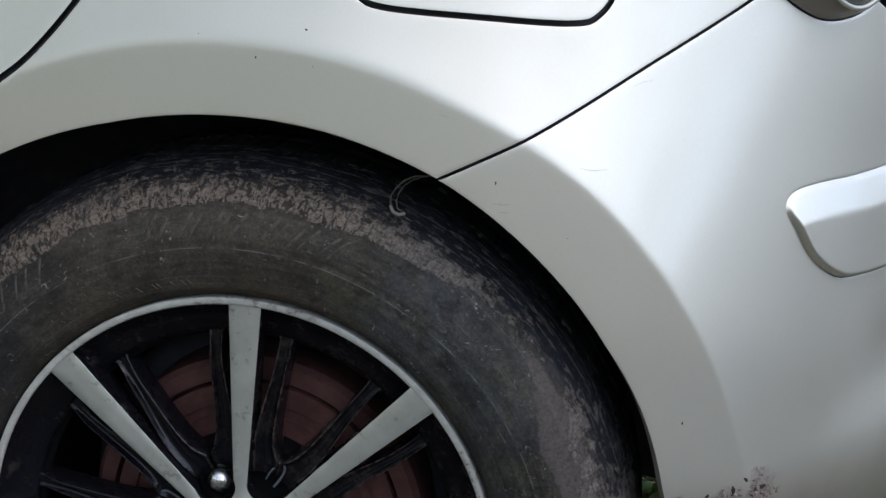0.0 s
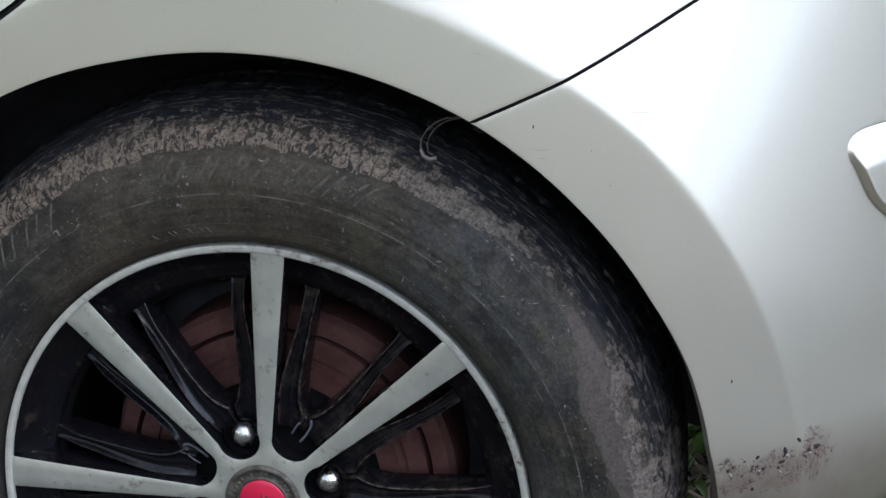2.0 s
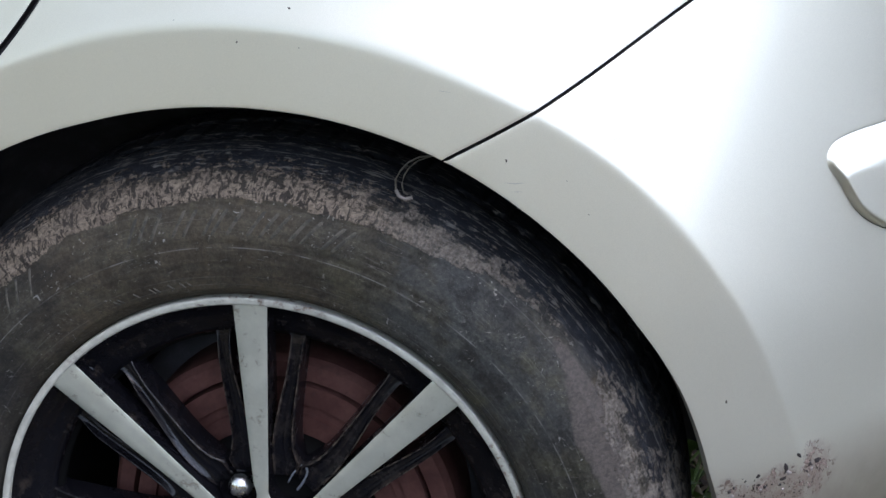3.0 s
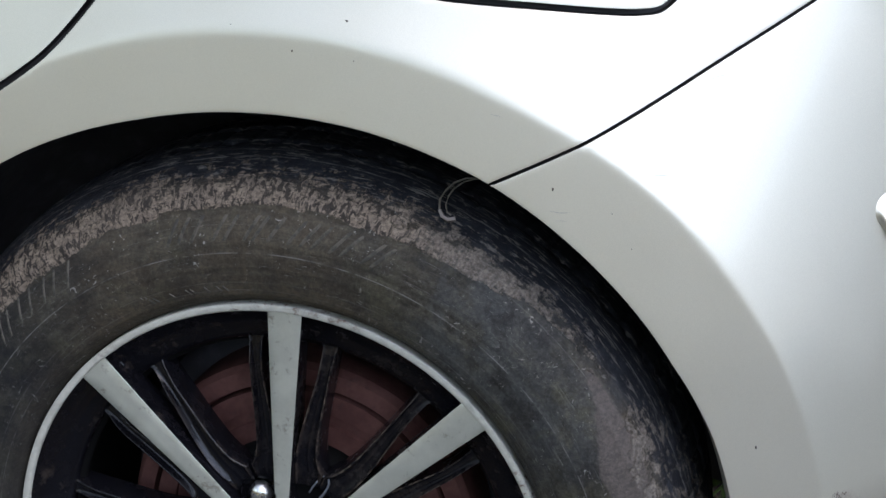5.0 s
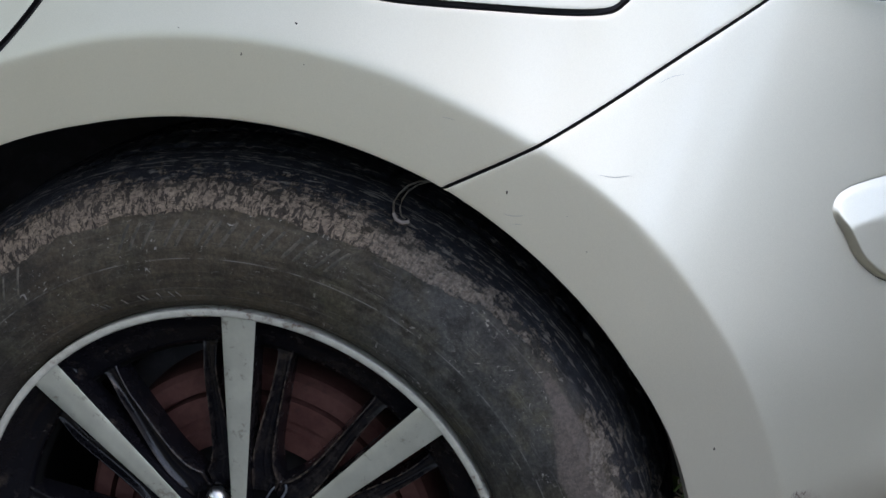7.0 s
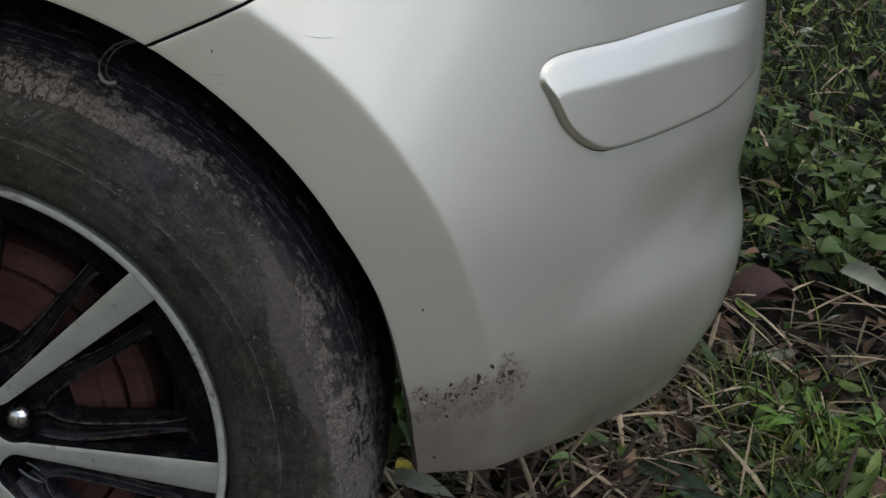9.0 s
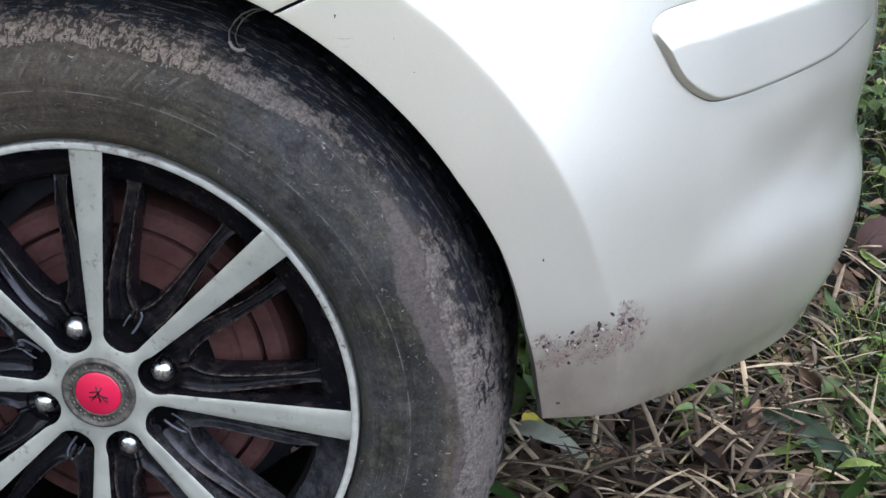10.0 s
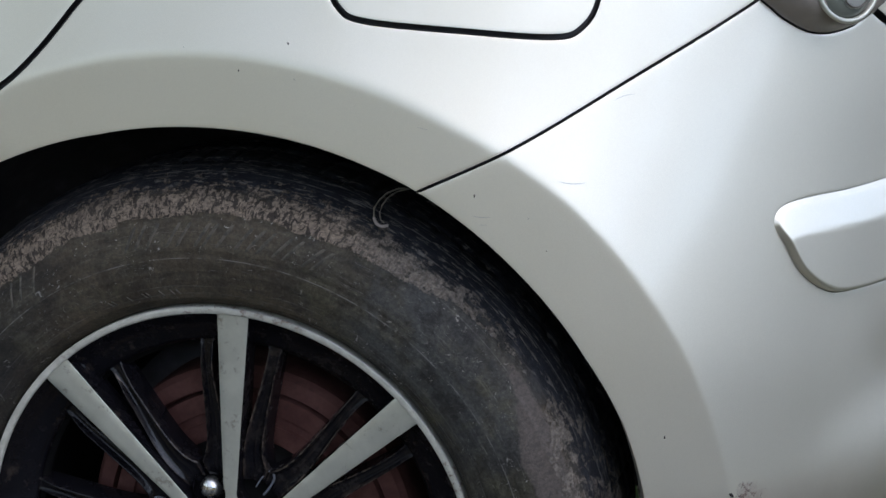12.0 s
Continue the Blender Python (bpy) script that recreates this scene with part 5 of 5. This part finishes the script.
def scatter(count, seed, spread=0.16):
    """Places on the ground: dense behind the car, thinning out all round; none where the wheel stands or under the car."""
    rng = np.random.default_rng(seed)
    out = []
    while len(out) < count:
        if rng.random() < spread:
            x, y = rng.normal(0.6, 1.6), rng.normal(0.4, 1.7)
            if -1.0 < x < 0.5 and 0.05 < y < 1.5:
                continue
        elif rng.random() < 0.26:
            x, y = rng.normal(0.62, 0.26), rng.normal(0.48, 0.26)
        else:
            y = -0.10 + 5.4 * rng.random() ** 2.0 + rng.normal(0, 0.08)
            x = -0.15 + (2.1 + 0.22 * y) * rng.random() + rng.normal(0, 0.12)
        if abs(x) < 0.34 and -0.06 < y < 0.26:
            continue
        out.append((x, y))
    return out


def blades(name, count, seed, length, width, flat, material, label, category, clump=0.0, keep=None):
    """Many narrow bent blades or straws in one mesh."""
    rng = np.random.default_rng(seed)
    verts, faces = [], []
    for x, y in scatter(count, seed + 1):
        if keep and rng.random() > keep(x, y):
            continue
        a = rng.uniform(0, 2 * math.pi)
        ln = length * rng.uniform(0.5, 1.5)
        w = width * rng.uniform(0.3, 1.0) ** 0.8 * 1.3
        z0 = ground_height(x, y)
        dx, dy = math.cos(a), math.sin(a)
        lean = rng.uniform(0.25, 0.8) if not flat else 1.0
        bend = rng.uniform(0.2, 0.9)
        crook = rng.uniform(0.0, 0.06) ** 1.6
        rise = ln * (1 - 0.45 * lean) if not flat else rng.uniform(0.0, 0.04)
        start = rng.uniform(0.004, 0.05) if flat else -0.004
        k = len(verts)
        for t in (0.0, 0.2, 0.4, 0.6, 0.8, 1.0):
            go = ln * lean * (t ** (1.0 + bend)) if not flat else ln * (t - 0.5)
            side = ln * crook * math.sin(2.6 * t + a) if flat else 0.0
            up = z0 + start + (rise * (t - 0.35 * bend * t * t) if not flat else rise * t + 0.005 * math.sin(math.pi * t))
            ww = w * (1 - 0.85 * t) if not flat else w * math.sin(math.pi * (0.10 + 0.84 * t))
            px, py = x + dx * go - dy * side, y + dy * go + dx * side
            up = max(up, z0 + 0.002)
            verts += [(px - dy * ww, py + dx * ww, up), (px, py, up + ww * 0.5), (px + dy * ww, py - dx * ww, up)]
        for j in range(5):
            for m in range(2):
                b = k + j * 3 + m
                faces.append((b, b + 1, b + 4, b + 3))
    return tagged(make(name, verts, faces, material), label, category, kind="stuff")


def green_zone(x, y):
    """Where weeds and grass stand thick: farther back, and beside the straw; litter lies elsewhere."""
    wave = 0.12 * noise.noise(Vector((x * 5, y * 5, 4.0)))
    return 0.07 + 0.93 * max(ease(1.20, 1.45, y + wave), ease(0.58, 0.74, x + wave) * ease(0.98, 0.84, y + wave))


def patchy(x, y):
    return 0.25 + 1.5 * max(0.0, noise.noise(Vector((x * 1.7, y * 1.7, 1.0))) + 0.15) + 0.5 * ease(0.9, 1.8, y) - 0.25 * ease(0.80, 0.40, x) * ease(1.0, 0.5, y)


blades("grass", 24000, 11, 0.100, 0.0031, False, GRASS, "rough green grass growing through dry litter", "grass", keep=lambda x, y: patchy(x, y) * green_zone(x, y))
blades("dry_straw", 6500, 21, 0.105, 0.0030, True, STRAW, "loose dry straw lying on the soil", "straw", keep=lambda x, y: 1.25 - 0.8 * green_zone(x, y))


def litter(name, count, seed, ln, wd, material, label, category, keep=None, low=0.004, high=0.035, tilt=0.5):
    rng = np.random.default_rng(seed)
    verts, faces = [], []
    for x, y in scatter(count, seed + 1):
        if keep and rng.random() > keep(x, y):
            continue
        s = rng.uniform(0.5, 1.4)
        v, f = leaf_shape(ln * s, wd * s * rng.uniform(0.7, 1.2), rng.uniform(-0.4, 0.7), rng.uniform(-0.3, 0.7), 0.0, 4)
        m = Matrix.Translation((x, y, ground_height(x, y) + rng.uniform(low, high))) @ Euler((rng.uniform(-tilt, tilt), rng.uniform(-tilt, tilt), rng.uniform(0, 6.28))).to_matrix().to_4x4()
        k = len(verts)
        verts += [tuple(m @ Vector(p)) for p in v]
        faces += [tuple(k + i for i in t) for t in f]
    return tagged(make(name, verts, faces, material), label, category, kind="stuff")


litter("dead_leaf_litter", 9500, 31, 0.056, 0.0095, LITTER, "brown crumpled dead leaves on the soil", "leaf litter", keep=lambda x, y: 1.2 - 0.6 * green_zone(x, y))
litter("pale_leaf_litter", 800, 41, 0.060, 0.009, PALE, "pale dry leaves lying over the grass", "leaf litter")
litter("low_weeds", 17000, 51, 0.044, 0.0066, WEED, "low green weeds with narrow leaves", "weeds", keep=lambda x, y: patchy(x + 5, y) * 1.1 * green_zone(x, y), low=0.005, high=0.065, tilt=0.7)


def fallen_leaf(x, y, ln, wd, turn, tilt, material, label, z=0.03):
    v, f = leaf_shape(ln, wd, 0.5, 0.35, 0.04, 12)
    ob = make("fallen_leaf", v, f, material)
    ob.matrix_world = pose(x, y, ground_height(x, y) + z, tilt, -4, turn)
    return tagged(ob, label, "leaf", "large fallen leaves")


fallen_leaf(0.775, 1.20, 0.12, 0.040, 10, 22, BROWN, "large curled reddish-brown dead leaf on straw")
fallen_leaf(0.80, 1.15, 0.10, 0.030, 40, -16, BROWN, "large curled reddish-brown dead leaf on straw", 0.04)
fallen_leaf(0.312, 0.500, 0.036, 0.013, 60, 25, YELLOW, "small yellow leaf among dry stalks", 0.055)
fallen_leaf(0.29, 0.50, 0.11, 0.013, -25, 20, PALE, "long grey-green leaf lying on dry stalks", 0.05)
fallen_leaf(0.585, 0.60, 0.17, 0.0145, -48, 30, BLADE, "long broad green blade lying over straw", 0.045)
fallen_leaf(0.52, 0.62, 0.05, 0.012, 30, 20, WEED, "broad green leaf close to the bumper", 0.05)
fallen_leaf(0.955, 1.25, 0.12, 0.017, -62, 35, PALE, "pale long leaf leaning on the grass", 0.08)


def weed_plant(x, y, height, leaves, ln, wd, material, label, seed):
    """A small broad-leaved plant: thin stems, each with a leaf."""
    rng = random.Random(seed)
    root = tagged(new("weed_plant"), label, "plant", "broad-leaved weeds")
    root.matrix_world = Matrix.Translation((x, y, ground_height(x, y)))
    for k in range(leaves):
        a = rng.uniform(0, 2 * math.pi)
        h = height * rng.uniform(0.35, 1.0)
        out = rng.uniform(0.012, 0.05)
        tip = Vector((out * math.cos(a), out * math.sin(a), h))
        v, f = tube([(0, 0, -0.01), (tip.x * 0.3, tip.y * 0.3, h * 0.6), tuple(tip)], 0.0016, 5, 0.6)
        make("stem", v, f, material, root)
        s = rng.uniform(0.7, 1.25)
        v, f = leaf_shape(ln * s, wd * s, rng.uniform(0.1, 0.7), rng.uniform(0.1, 0.5), 0.03, 8)
        m = Matrix.Translation(tip) @ Euler((rng.uniform(-0.4, 0.4), rng.uniform(-0.5, 0.35), a + rng.uniform(-0.6, 0.6))).to_matrix().to_4x4()
        make("leaf", [tuple(m @ Vector(p)) for p in v], f, material, root)
    return root


weed_plant(0.308, 0.60, 0.15, 24, 0.042, 0.017, WEED, "dark green leafy weed growing behind the wheel", 1)
weed_plant(0.300, 0.76, 0.16, 22, 0.045, 0.018, WEED, "dark green leafy weed growing behind the wheel", 2)
weed_plant(0.388, 0.92, 0.20, 22, 0.048, 0.019, WEED, "dark green leafy weed growing behind the wheel", 3)
weed_plant(0.975, 1.85, 0.17, 20, 0.042, 0.018, WEED, "round-leaved green weed in the grass", 4)
weed_plant(1.03, 1.62, 0.13, 22, 0.042, 0.018, WEED, "round-leaved green weed in the grass", 5)
weed_plant(0.95, 1.42, 0.09, 16, 0.040, 0.016, WEED, "round-leaved green weed in the grass", 6)
weed_plant(0.82, 0.75, 0.06, 38, 0.055, 0.0050, BRIGHT, "bright green young weed in the straw", 7)
weed_plant(0.90, 0.70, 0.06, 34, 0.050, 0.0055, BRIGHT, "bright green young weed in the straw", 8)
weed_plant(0.60, 0.33, 0.05, 12, 0.04, 0.008, BRIGHT, "bright green young weed in the straw", 9)
for x, y, seed in ((0.93, 1.95, 10), (1.10, 1.78, 11), (1.02, 1.48, 12), (1.12, 1.55, 13), (0.98, 1.33, 14), (1.10, 1.35, 15)):
    weed_plant(x, y, 0.12, 20, 0.040, 0.0165, WEED, "round-leaved green weed in the grass", seed)
for x, y, seed in ((0.66, 0.66, 20), (0.72, 0.50, 21), (0.80, 0.58, 22), (0.62, 0.30, 23), (0.72, 0.34, 24), (0.56, 0.20, 25)):
    weed_plant(x, y, 0.055, 18, 0.052, 0.0095, WEED, "grey-green weed with narrow leaves in the straw", seed)
weed_plant(0.535, 0.625, 0.06, 7, 0.042, 0.015, BRIGHT, "small bright weed at the bumper's lower edge", 30)
